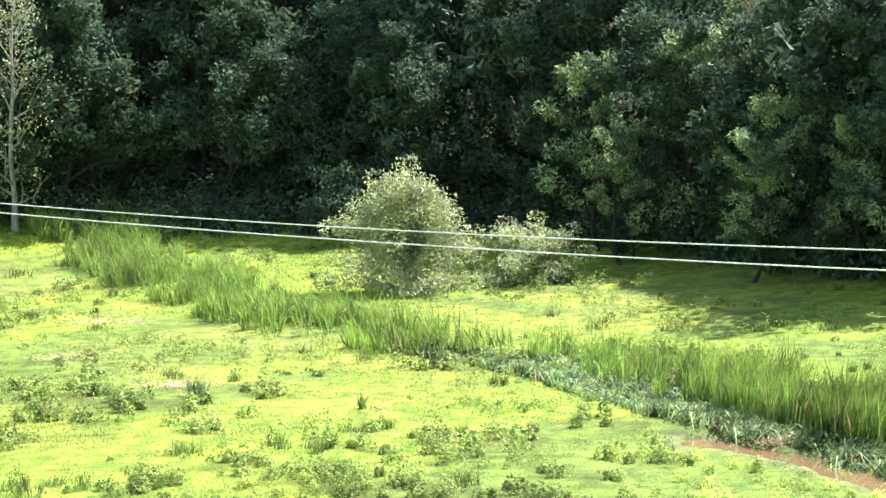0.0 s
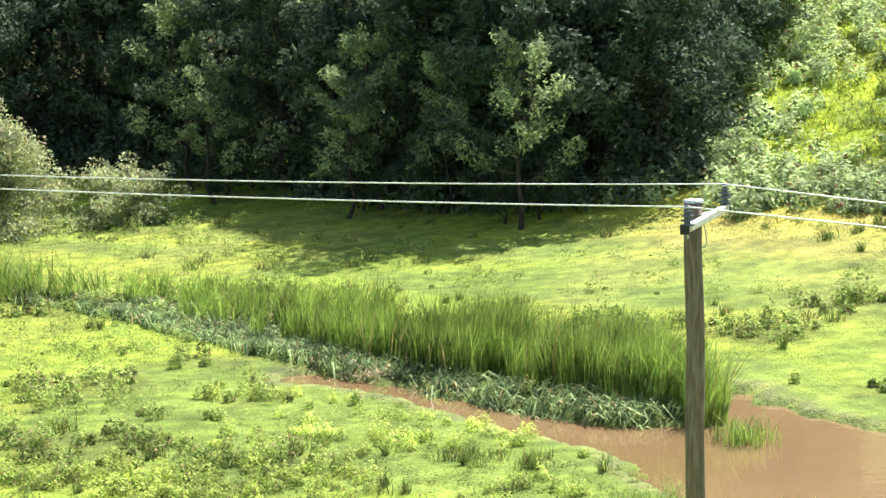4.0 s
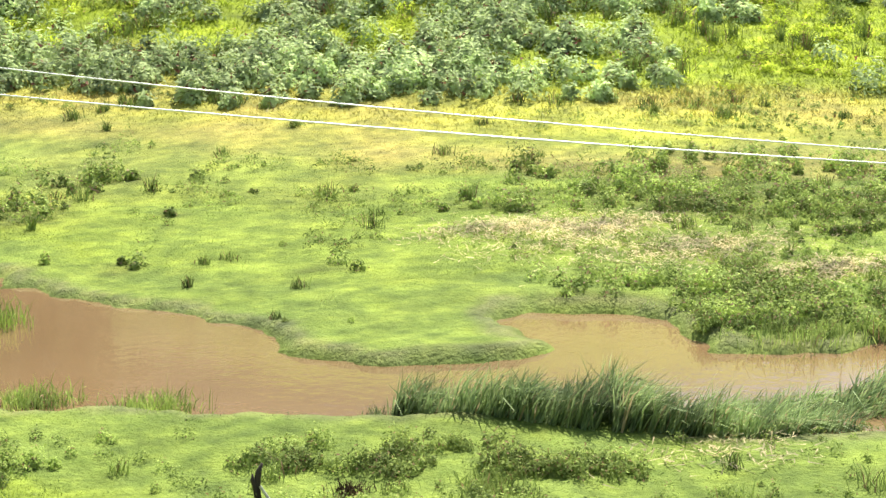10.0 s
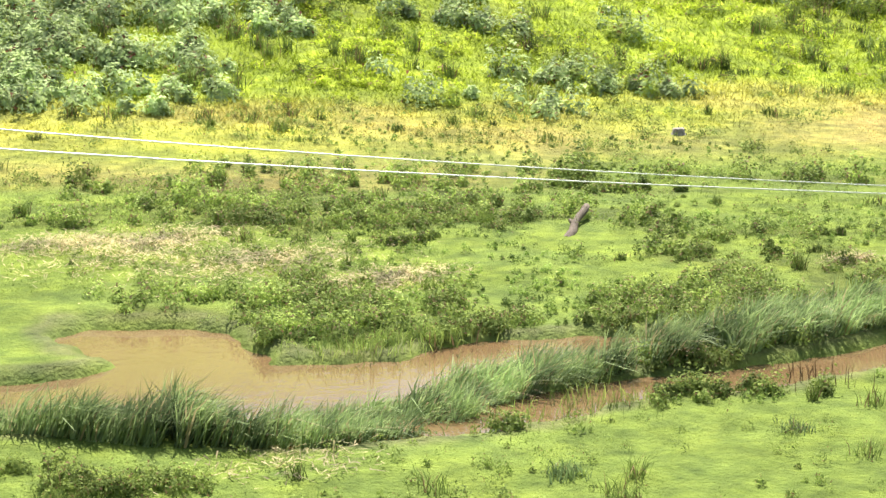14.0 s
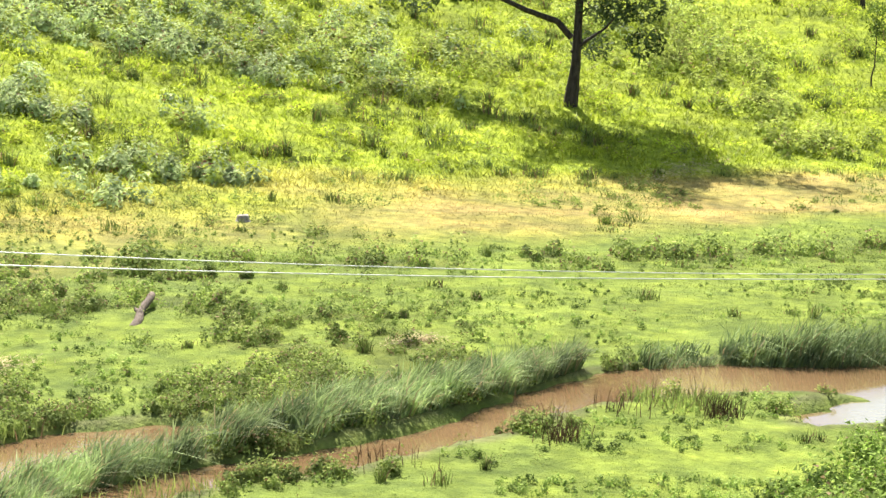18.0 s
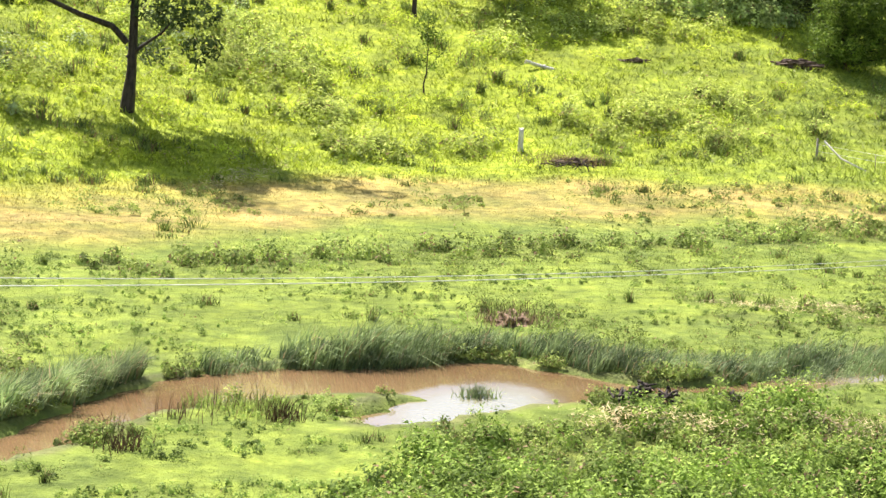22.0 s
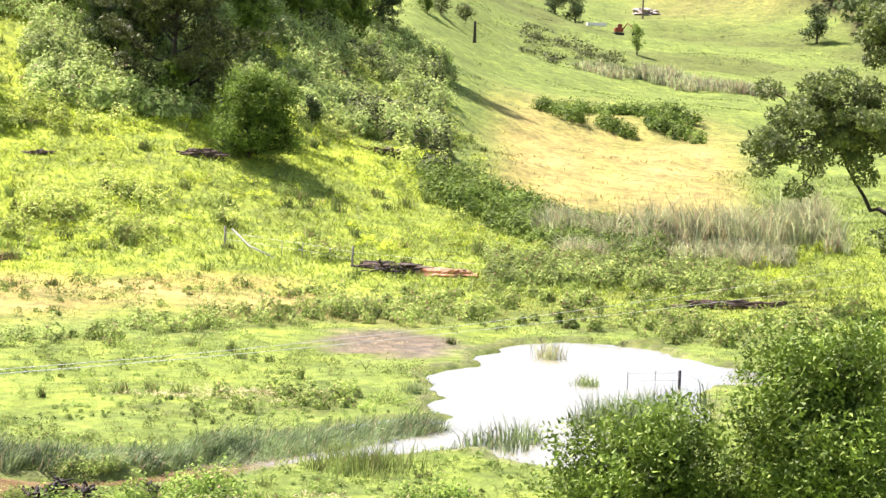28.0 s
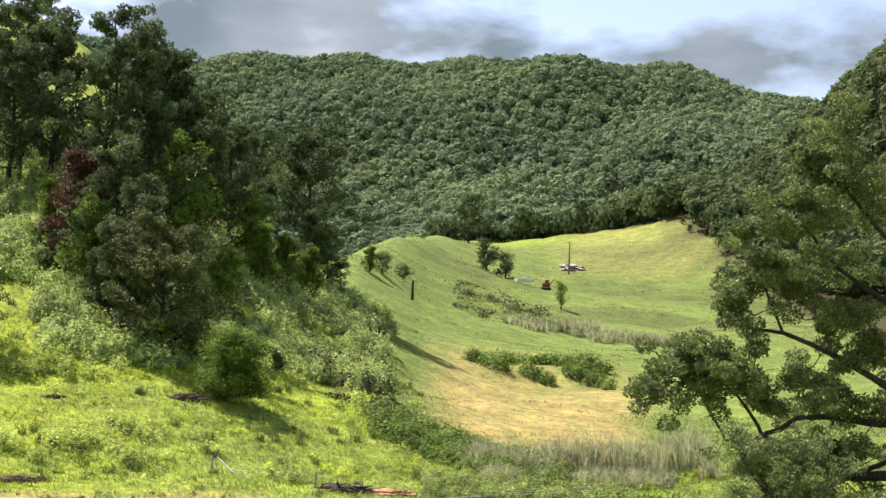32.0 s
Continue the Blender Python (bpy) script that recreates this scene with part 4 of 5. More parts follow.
tree("bush", stand(-3.2, 112, -.1), tree_parts(23, 4.2, .08, .05, 2.0, 11, 2600, .3, M_WOOD, M_BARK, .8, .5), "rounded dark green bush at the forest edge", category="bush")
tree("bare_tree", stand(-12.4, 117, -.1), tree_parts(24, 17, .2, .1, 3.6, 22, 2600, .22, M_GREY, M_PALE, 1.0, .7), "pale grey half-bare tree with thin twigs")

# lone gum on the hillside
tree("gum_tree", stand(62.6, 111.3, -.1), tree_parts(31, 19, .33, .44, 6.8, 12, 24000, .4, M_FOREST, M_BARK, 1.5, .5, lean=(.2, -.1), extra=[
    ([(.02, 0, 3.9, .2), (-.4, .7, 4.8, .19), (-1.2, 2.3, 5.4, .16), (-2.1, 4.2, 6.3, .12), (-2.8, 5.6, 7.6, .07)], 7),
    ([(.02, 0, 3.1, .12), (.4, -.8, 3.8, .1), (.8, -1.7, 4.5, .07), (1.1, -2.4, 5.4, .04)], 6)]),
     "lone dark-barked gum tree with spreading limbs on the hillside")
sap = tree_parts(32, 6, .06, .3, 1.3, 9, 900, .22, M_FRESH, M_BARK, .5)
tree("sapling", stand(71.2, 125, -.1), sap, "thin green sapling on the hillside", "hillside saplings")

# trees on the shoulder of the hillside
TALL = tree_parts(41, 27, .4, .14, 5.8, 18, 20000, .42, M_FOREST, M_BARK, 1.0)
ROUND = tree_parts(42, 12.5, .26, .08, 5.2, 18, 18000, .34, M_OLIVE, M_BARK, .95, .35)
DARK = tree_parts(43, 16, .3, .15, 4.8, 17, 15000, .38, M_FOREST, M_BARK, .95)
LIGHT = tree_parts(44, 10, .16, .08, 2.8, 15, 10000, .38, M_FRESH, M_BARK, .95)
OPEN = tree_parts(45, 17, .3, .3, 5.6, 13, 13000, .38, M_FOREST, M_BARK, 1.05)
DEAD = tree_parts(46, 12, .2, .12, 3.0, 15, 7000, .4, M_RUST, M_BARK, 1.0)
SHRUB = tree_parts(47, 5.2, .14, .02, 2.7, 26, 22000, .2, M_FRESH, M_BARK, .95, .05)
HILLSIDE = [(TALL, 78.9, 185, 1.0, "very tall dark gum tree on the hillside"), (TALL, 79.9, 196, .92, "very tall dark gum tree on the hillside"),
            (TALL, 75.6, 235, 1.0, "tall dark gum tree high on the hillside"), (TALL, 77.2, 245, .95, "tall dark gum tree high on the hillside"), (DARK, 76.2, 205, 1.2, "dark gum tree high on the hillside"), (DARK, 77.6, 205, 1.1, "dark gum tree high on the hillside"), (TALL, 76.6, 215, .9, "tall dark gum tree high on the hillside"), (DARK, 80.2, 182, .9, "dark green tree below the tall gums"),
            (DEAD, 78.5, 172, 1.1, "dead tree with rust-brown leaves"), (ROUND, 81.0, 151, 1.05, "round olive-brown tree low on the slope"), (LIGHT, 78.6, 166, 1.0, "bright green bushy young tree"),
            (LIGHT, 77.6, 176, .9, "bright green bushy young tree"), (DARK, 82.3, 192, .95, "dark green tree on the slope"), (DARK, 83.4, 205, .85, "dark green tree on the slope"),
            (LIGHT, 81.9, 186, 1.35, "lighter green gum tree among dark ones"), (DARK, 81.2, 200, 1.15, "dark tree behind the slope"), (OPEN, 86.0, 222, 1.25, "open-crowned gum tree with visible limbs"),
            (LIGHT, 84.6, 192, .75, "light green sapling on the slope"), (LIGHT, 85.3, 197, .7, "light green sapling on the slope"), (LIGHT, 86.0, 202, .7, "light green sapling on the slope"),
            (LIGHT, 84.1, 200, .95, "light green young tree on the slope"), (DARK, 86.9, 226, .5, "dark bushy tree at the end of the slope"),
            (DARK, 73.0, 147, .62, "dark bushy tree at the top of the meadow"), (DARK, 74.4, 149, .66, "dark bushy tree at the top of the meadow"), (LIGHT, 72.9, 152, .6, "green young tree at the top of the meadow"),
            (DARK, 79.3, 160, .45, "dark bushy tree on the slope"), (LIGHT, 80.1, 163, .5, "green bush on the slope"), (LIGHT, 88.2, 275, .45, "small green bush on the ridge"),
            (DARK, 84.5, 232, .8, "dark tree on the ridge"),
            (DARK, 80.2, 157, .75, "dark dense tree in the grove on the slope"),
            (DARK, 79.4, 165, .85, "dark dense tree in the grove on the slope"),
            (LIGHT, 83.0, 168, .8, "light green young tree on the slope"), (LIGHT, 80.9, 149, .45, "green bush below the grove"), (DARK, 86.4, 214, .6, "dark bushy tree at the end of the slope")]
made = {}
for mesh_pair, az, r, size, label in HILLSIDE:
    key = mesh_pair[0].name
    m = stand(az, r, -.2, (az * 97 + r * 31) % 360, size)
    ob = copy_thing(made[key], m) if key in made else tree("gum_tree", m, mesh_pair, label, "hillside trees")
    made.setdefault(key, ob)
    tagged(ob, label)
tree("shrub", stand(83.3, 140, -.1, 0, 1.2), SHRUB, "dense rounded green shrub in the meadow", "meadow shrubs", "shrub")
tree("shrub", stand(85.0, 153, -.1), tree_parts(48, 2.6, .07, .05, .8, 10, 1600, .22, M_FOREST, M_BARK, .5, .8), "small dark upright shrub in the meadow", "meadow shrubs", "shrub")
tree("shrub", stand(88.6, 282, -.1), tree_parts(49, 3.4, .1, .05, 1.6, 10, 1500, .3, M_OLIVE, M_BARK, .7, .6), "grey-green shrub on the green ridge", "meadow shrubs", "shrub")
tree("shrub", stand(89.3, 300, -.1), tree_parts(50, 2.4, .1, .05, 1.5, 10, 1200, .3, M_OLIVE, M_BARK, .6, .4), "low grey-green shrub on the green ridge", "meadow shrubs", "shrub")

# trees of the far valley
FARTREE = tree_parts(51, 7, .25, .03, 3.0, 12, 2600, .5, M_FOREST, M_BARK, 1.1, .5)
far1 = tree("valley_tree", stand(91.9, 425, -.2), FARTREE, "round dark green tree in the valley meadow", "valley trees")
for az, r, size in ((92.5, 422, .85), (99.4, 440, 1.15)):
    copy_thing(far1, stand(az, r, -.2, az * 50, size))
tree("valley_tree", stand(94.3, 352, -.2), tree_parts(52, 5.5, .12, .1, 1.3, 10, 900, .4, M_FRESH, M_BARK, .8, .9), "slim pale green tree by the swamp", "valley trees")
LINE = tree_parts(53, 16, .4, .22, 6.5, 13, 1500, 1.15, M_FOREST, M_BARK, 1.8, .5)
first = None
rng4 = np.random.default_rng(8)
for az, r, size in [(91.3, 560, 1.0), (92.0, 640, .6), (89.3, 600, .95), (90.2, 610, .8), (88.6, 590, 1.0), (88.0, 570, .9)] + [
        (a, rng4.uniform(630, 670), rng4.uniform(.8, 1.25)) for a in np.arange(87.4, 96.5, .55)] + [(a, 490 + 38 * max(0, 99.3 - a) + rng4.uniform(-8, 45), rng4.uniform(.75, 1.2)) for a in np.arange(95.4, 104.5, .24)]:
    m = stand(az, r, -.3, az * 77 % 360, size)
    first = copy_thing(first, m) if first else tree("valley_tree", m, LINE, "large spreading dark tree along the valley's edge", "valley trees")

# canopy of the far hills and the spur
def build_canopy(seed, n, r0, r1, az0, gate, mat, sizes, label):
    rng = np.random.default_rng(seed)
    az, r = rng.uniform(az0, 107, n), np.sqrt(rng.uniform(r0 ** 2, r1 ** 2, n))
    x, y = r * np.sin(np.radians(az)), r * np.cos(np.radians(az))
    ok = (wood_shade_zone(x, y) > .5) & gate(r, az)
    x, y = x[ok], y[ok]
    n, k = len(x), 46
    rad, tall = rng.uniform(*sizes, n), rng.uniform(7, 13, n)
    g = rng.normal(size=(n, k, 3))
    g /= np.linalg.norm(g, axis=2)[..., None]
    g[..., 2] = np.abs(g[..., 2]) * 1.15 - .3
    C = (np.stack([x, y, ground_z(x, y) + tall - rad * .8], 1)[:, None] + g * rad[:, None, None] * rng.uniform(.6, 1, (n, k, 1))).reshape(-1, 3)
    nor = g.reshape(-1, 3) + rng.normal(size=(n * k, 3)) * .25 + np.array([0, 0, .2])
    nor /= np.linalg.norm(nor, axis=1)[:, None]
    side = np.cross(nor, rng.normal(size=(n * k, 3)))
    side /= np.linalg.norm(side, axis=1)[:, None]
    over = np.cross(nor, side) * rng.uniform(.6, 1.1, (n * k, 1))
    side = side * rng.uniform(.6, 1.0, (n * k, 1))
    V = np.stack([C - side - over * .6, C + side - over * .6, C + over], 1).reshape(-1, 3)
    tagged(new("forest_canopy", mesh_of("forest_canopy", V, np.arange(3 * n * k).reshape(-1, 3), mat)), label, "forest", kind="stuff")


def on_spur(r, az):
    return (az > 94.6) & (r < 620 + 26 * (az - 94.6))


build_canopy(6, 22000, 600, 1090, 79, lambda r, az: ~on_spur(r, az), M_HILL, (2.2, 4.6), "dense green eucalypt forest covering the far hills")
build_canopy(7, 7000, 420, 900, 94.6, on_spur, M_SPUR, (2.6, 5.0), "darker forest on the spur beside the valley")

# undergrowth along the forest's foot, and thickets on the hillside shoulder and valley
def thicket(rng, name, places, spread, height, count, leaf, mat, label):
    x, y = np.array([p[0] for p in places]), np.array([p[1] for p in places])
    V, F = domes(rng, x, y, count, spread * rng.uniform(.6, 1.3, len(x)), height * rng.uniform(.6, 1.3, len(x)), leaf)
    tagged(new(name, mesh_of(name, V, F, mat)), label, "undergrowth", kind="stuff")


def spots(rng, n, az0, az1, r0, r1):
    a, r = np.radians(rng.uniform(az0, az1, n)), rng.uniform(r0, r1, n)
    return list(zip(r * np.sin(a), r * np.cos(a)))


R5 = np.random.default_rng(9)
edge = [(x, y) for x, y in spots(R5, 2600, -15, 20.6, 84, 128) if math.hypot(x, y) > np.interp(math.degrees(math.atan2(x, y)), [-15, 2, 6, 10, 14, 17, 19, 20.6], [117, 111, 103, 93, 87, 84, 86, 104])]
thicket(R5, "undergrowth", edge, 1.1, 2.2, 70, .34, M_WOOD, "dark undergrowth along the forest's foot")
def slope_spots(n, a, b, gate, az0=77, az1=88.8):
    return [(x, y) for x, y in spots(R5, n, az0, az1, a, b) if gate < float(wob(x, y, .06, 81) + .6 * wob(x, y, .17, 82))]


thicket(R5, "shrub_thicket", slope_spots(620, 146, 215, -.35, 77, 81.6), 1.3, 2.1, 330, .31, M_LANTANA, "pale green lantana thicket on the slope")
thicket(R5, "shrub_thicket", slope_spots(900, 157, 230, -.35, 81, 88.8), 1.3, 1.8, 320, .31, M_LANTANA, "olive-green scrub thicket on the slope")
thicket(R5, "shrub_thicket", slope_spots(380, 166, 230, -.6, 72.5, 77.4), 1.3, 1.9, 260, .33, M_LANTANA, "green lantana thicket high on the slope")
thicket(R5, "shrub_thicket", slope_spots(480, 150, 225, .15), 1.1, 2.4, 180, .38, M_OLIVE, "dark olive scrub among the lantana")
thicket(R5, "shrub_thicket", [(x, y) for x, y in spots(R5, 620, 88.4, 95.2, 122, 152) if abs(math.hypot(x, y) - 150 + 3.6 * (math.degrees(math.atan2(x, y)) - 88.4)) < 7.5], 1.2, 1.4, 200, .26, M_FRESH, "green bramble thicket at the foot of the slope")
thicket(R5, "shrub_thicket", [(x, y) for x, y in spots(R5, 110, 91.6, 96.2, 213, 228) if wob(x, y, .06, 5) > -.1], 1.4, 1.3, 200, .34, M_FRESH, "strip of green shrubs between brown and green fields")
thicket(R5, "shrub_thicket", spots(R5, 210, 90.3, 97.3, 113, 123), 1.0, 1.1, 170, .22, M_WEED, "dark green swamp thicket beside the cattails")
thicket(R5, "shrub_thicket", [(x, y) for x, y in spots(R5, 900, 44, 90, 62, 102) if abs(math.hypot(x, y) - np.interp(math.degrees(math.atan2(x, y)), SHRUB_AZ, SHRUB_R)) < 1.8 and wob(x, y, .1, 91) + .6 * wob(x, y, .3, 92) > .1], .65, .9, 150, .17, M_WEED, "line of low green shrubs across the meadow")
thicket(R5, "shrub_thicket", spots(R5, 90, 91, 94, 300, 345), 1.6, .9, 40, .45, M_OLIVE, "olive scrub on the valley bank")

# ---- trees close to the deck ----
def spreading_gum():
    """The big gum: its limbs and leaf masses by azimuth and height angle as the deck sees them, all about as far off as the trunk."""
    rng = np.random.default_rng(61)
    far = 110.0
    base = polar(108.0, far, -.2)

    def at(az, el, d=0.0):
        q = math.radians(az)
        return np.array([(far + d) * math.sin(q), (far + d) * math.cos(q), DECK + (far + d) * math.tan(math.radians(el))]) - base

    paths = [[(np.array([0, 0, -.4]), .75), (at(108, -4), .55), (at(107.6, -2.6), .5), (at(107.6, 1), .42), (at(107.3, 4), .34), (at(107.2, 7), .22), (at(106.4, 9.6), .08)]]
    limbs = [[(107.6, -3.2, .38), (105.6, -3.2, .34), (103.7, -2.5, .3), (102.4, -1.85, .22), (101.7, -2.25, .14), (101.1, -2.1, .12), (100.7, -1.4, .08), (100.2, -.5, .05)],
             [(107.6, -1.3, .3), (104.8, -1.1, .22), (103.6, -1.2, .19), (102.5, -1.8, .16)], [(102.4, -1.9, .15), (101.9, -1.0, .11), (101.2, -.2, .08), (100.0, .4, .05), (98.8, .1, .03)],
             [(107.5, -.4, .28), (105, 1.05, .19), (103.1, 1.85, .15), (102.2, 1.95, .11), (101.3, 2.1, .05)], [(103.1, 1.8, .11), (102.5, 3.2, .08), (101.8, 4.6, .04)],
             [(107.4, 2.6, .24), (105, 4.2, .14), (104, 5.4, .1), (103.3, 6.4, .04)], [(107.3, 4.6, .2), (105.2, 7, .1), (104.5, 8.2, .04)], [(107.6, -2.2, .22), (105.3, -3.2, .15), (104, -3.1, .1), (102.8, -2.9, .05)]]
    for k, limb in enumerate(limbs):
        pts = [(at(az, el, .8 * math.sin(i * 1.3 + k)), rad) for i, (az, el, rad) in enumerate(limb)]
        mid = [((p[0] + q[0]) / 2 + rng.normal(0, .16, 3), (p[1] + q[1]) / 2) for p, q in zip(pts, pts[1:])]
        paths.append([p for pair in zip(pts, mid) for p in pair] + pts[-1:])
    masses = [(98.5, -.1, 1.3), (99.2, .5, 1.7), (99.7, -.4, 1.5), (99.7, 1.25, 1.3), (100.6, -.3, 1.6), (100.9, .9, 1.7), (102.0, .2, 1.8), (102.6, -.5, 1.4), (103.9, .3, 2.0), (105.1, -.4, 1.8), (101.7, 2.3, 1.4),
              (101.4, 3.5, 1.6), (102.3, 4.4, 1.8), (101.7, 5.2, 1.2), (103.4, 4.1, 2.0), (103.8, 5.8, 1.9), (105, 4.5, 2.3), (104.8, 2.4, 1.8), (104.5, 7.2, 1.8), (104.1, 8.1, 1.2), (105.1, 9.1, 1.8), (103.2, 6.5, 1.3),
              (104.4, -2.3, 1.4), (105.2, -3.2, 2.0), (103.3, -3.2, 1.6), (102.5, -2.8, 1.1), (106.2, 7, 2.4), (106.5, 2, 2.4), (106.6, -1, 2.2), (105.6, .9, 1.5)]
    C = []
    for az, el, size in masses:
        mid = at(az, el, rng.uniform(-1.5, 1.5))
        sub = mid + rng.normal(size=(11, 3)) * size * np.array([.72, .72, .58])
        for p in sub:
            e = mid + (p - mid) * .3
            paths.append([(e, .05), ((e + p) / 2 + rng.normal(0, .1, 3), .035), (p, .012)])
            g = rng.normal(size=(int(150 * size), 3))
            g *= (rng.uniform(.3, 1, len(g)) ** .5 / (np.linalg.norm(g, axis=1) + 1e-6))[:, None]
            C.append(p + g * np.array([1, 1, .7]) * (.4 + .3 * size))
    V, F = leaves(rng, np.concatenate(C), .3, .15, .5, .8)
    tree("gum_tree", Matrix.Translation(base), (tube_mesh("trunk", paths, M_BARK, 6), mesh_of("crown", V, F, M_TREE)), "large spreading gum tree with dark twisting limbs")


spreading_gum()
tree("bush", stand(95.2, 46, -.2), tree_parts(64, 3.5, .09, .02, 2.6, 34, 24000, .17, M_BUSH, M_BARK, .8, .1), "low leafy yellow-green bush near the pool", "bushes below the deck", "bush")
tree("bush", stand(99.4, 46.5, -.2), tree_parts(62, 5.3, .12, .02, 3.0, 34, 34000, .17, M_BUSH, M_BARK, .85, .25), "big leafy yellow-green bush near the pool", "bushes below the deck", "bush")
tree("bush", stand(104.9, 74, -.2), tree_parts(63, 7.4, .16, .04, 4.0, 28, 40000, .18, M_TREE, M_BARK, .7, .5), "tall dark green bush beside the bright one", "bushes below the deck", "bush")

# ---- power line ----
POLE = Vector((7.70, 22.74, 0))
ACROSS = Vector((.5135, .858, 0))
pole = thing("power_pole", Matrix.Translation(POLE), "weathered round timber power pole with a steel crossarm", "pole")
shaft = [(np.array([.085 * k / 14 + .012 * math.sin(k * 1.3), -.04 * k / 14 + .01 * math.sin(k * 2.1), -.3 + 7.94 * k / 14]), .132 - .022 * k / 14 + .003 * math.sin(k * 2.7)) for k in range(15)]
part("shaft", tube_mesh("shaft", [shaft], M_POLE, 20), pole)


def box(name, mat, size, m=Matrix(), bevel=.0):
    bm = bmesh.new()
    bmesh.ops.create_cube(bm, size=1, matrix=m @ Matrix.Diagonal((*size, 1)))
    if bevel:
        bmesh.ops.bevel(bm, geom=bm.edges[:], offset=bevel, segments=2, affect="EDGES", profile=.5)
    return mesh_bm(name, bm, mat)


def lathe(name, mat, rings, sides=16):
    """A turned body from (radius, height) rings."""
    return tube_mesh(name, [[((0, 0, z), max(r, .001)) for r, z in rings]], mat, sides)


part("cap", lathe("cap", M_STEEL, [(.0, .0), (.122, .0), (.125, .02), (.118, .035), (.06, .045)], 20), pole, "grey metal cap").location = (.085, -.04, 7.62)
arm_turn = Matrix.Rotation(math.atan2(ACROSS.y, ACROSS.x), 4, "Z")
arm_mid = Vector((.222, -.12, 7.43))
arm = part("crossarm", box("crossarm", M_STEEL, (2.5, .085, .085), bevel=.012), pole, "pale galvanised steel crossarm")
arm.matrix_local = Matrix.Translation(arm_mid) @ arm_turn
strap = part("strap", box("strap", M_STEEL, (.3, .03, .12), bevel=.005), pole)
strap.matrix_local = Matrix.Translation((.2, -.09, 7.43)) @ arm_turn
part("cable", tube_mesh("cable", [[((.2 + .05 * math.sin(k * .45), -.02, 7.42 - .36 * math.sin(k * math.pi / 13)), .008) for k in range(12)]], M_STEEL, 6), pole)
SHED = [(.02, -.05), (.02, .0), (.034, .01), (.034, .03), (.085, .032), (.086, .044), (.036, .056), (.034, .085), (.08, .088), (.081, .1), (.035, .112), (.033, .14), (.074, .143), (.075, .154),
        (.034, .166), (.032, .19), (.06, .194), (.06, .204), (.03, .215), (.03, .24), (.042, .25), (.032, .27)]
ins = lathe("insulator", M_PORCELAIN, SHED)
for s in (-1.252, 1.252):
    part("end_cap", box("end_cap", M_DARK, (.012, .112, .112), Matrix.Translation((s, 0, 0)), .003), arm, "dark end cap")
for s in (-.08, .08):
    part("bolt", lathe("bolt", M_STEEL, [(.004, .05), (.018, .05), (.018, .066), (.01, .07)], 8), arm).location = (s, 0, 0)
for p in ((.222 + .5135 * 1.17, -.12 + .858 * 1.17, 7.47), (.222 - .5135 * 1.1, -.12 - .858 * 1.1, 7.43)):
    body = part("insulator", ins, pole, "ribbed grey insulator")
    body.location = p
    part("pin", lathe("pin", M_STEEL, [(.012, -.12), (.012, -.045), (.026, -.045), (.026, -.03), (.012, -.03)], 8), body, "steel pin")
    part("wire_tie", lathe("wire_tie", M_WIRE, [(.036, .236), (.044, .24), (.044, .252), (.036, .256)], 10), body)


def wire(start, left, right, name="power_line"):
    pts = []
    for s in np.concatenate([np.linspace(-46, 0, 40), np.linspace(1.5, 75, 60)]):
        c = left if s < 0 else right
        pts.append(((start[0] + .8660 * s, start[1] - .5 * s, start[2] + c[0] * s + c[1] * s * s + c[2] * s ** 3), float(np.interp(s, [10, 45], [.0088, .0045]))))
    tagged(new(name, tube_mesh(name, [pts], M_WIRE, 6)), "bright aluminium power line wire", "wire", "power lines")


wire((8.52, 23.62, 7.736), (-.003, .00156, 0), (-.1285, .00191, -8.98e-6))
wire((7.36, 21.68, 7.68), (-.0165, .00143, 0), (-.1111, .00172, -9.98e-6))


# ---- far poles, fence and farm things ----
def far_pole(az, r, h):
    ob = thing("power_pole", stand(az, r), "distant grey timber power pole in the valley", "pole", "distant poles")
    part("shaft", tube_mesh("shaft", [[((0, 0, -.3), .24), ((0, 0, h * .5), .2), ((0, 0, h), .16)]], M_POLE, 8), ob)
    part("crossarm", box("crossarm", M_POLE, (1.8, .14, .14), Matrix.Translation((0, 0, h - .5))), ob)


far_pole(94.42, 480, 8.6)
far_pole(93.24, 690, 11.0)


def post(parent, x, y, h, mat, rad=.05, lean=0.0):
    z = float(ground_z(x, y))
    return part("post", tube_mesh("post", [[((x, y, z - .2), rad), ((x + lean * .5, y, z + h * .5), rad * .96), ((x + lean, y, z + h), rad * .9)]], mat, 9), parent)


fence = thing("fence", Matrix(), "sagging farm fence with timber posts and a fallen rail", "fence")
fl = [polar(82.55, 117.2), polar(84.2, 116), polar(84.8, 115.6), polar(85.6, 115), polar(86.26, 114.4), polar(89.2, 114.5), polar(91.0, 115)]
for p, h, rad in zip(fl, (1.2, .8, .8, .85, 1.2, .7, .8), (.07, .03, .03, .03, .07, .03, .03)):
    post(fence, p[0], p[1], h, M_LOG, rad, .05)
for lift in (.45, .85):
    part("wire", tube_mesh("wire", [[(p + np.array([0, 0, lift]), .008) for p in fl]], M_STEEL, 5), fence)
rail_end = polar(83.95, 114.6, .12)
part("rail", tube_mesh("rail", [[(fl[0] + np.array([0, -.4, 1.05]), .06), ((fl[0] + rail_end) / 2 + np.array([0, 0, .35]), .05), (rail_end, .045)]], M_BLEACH, 8), fence, "pale fallen rail")

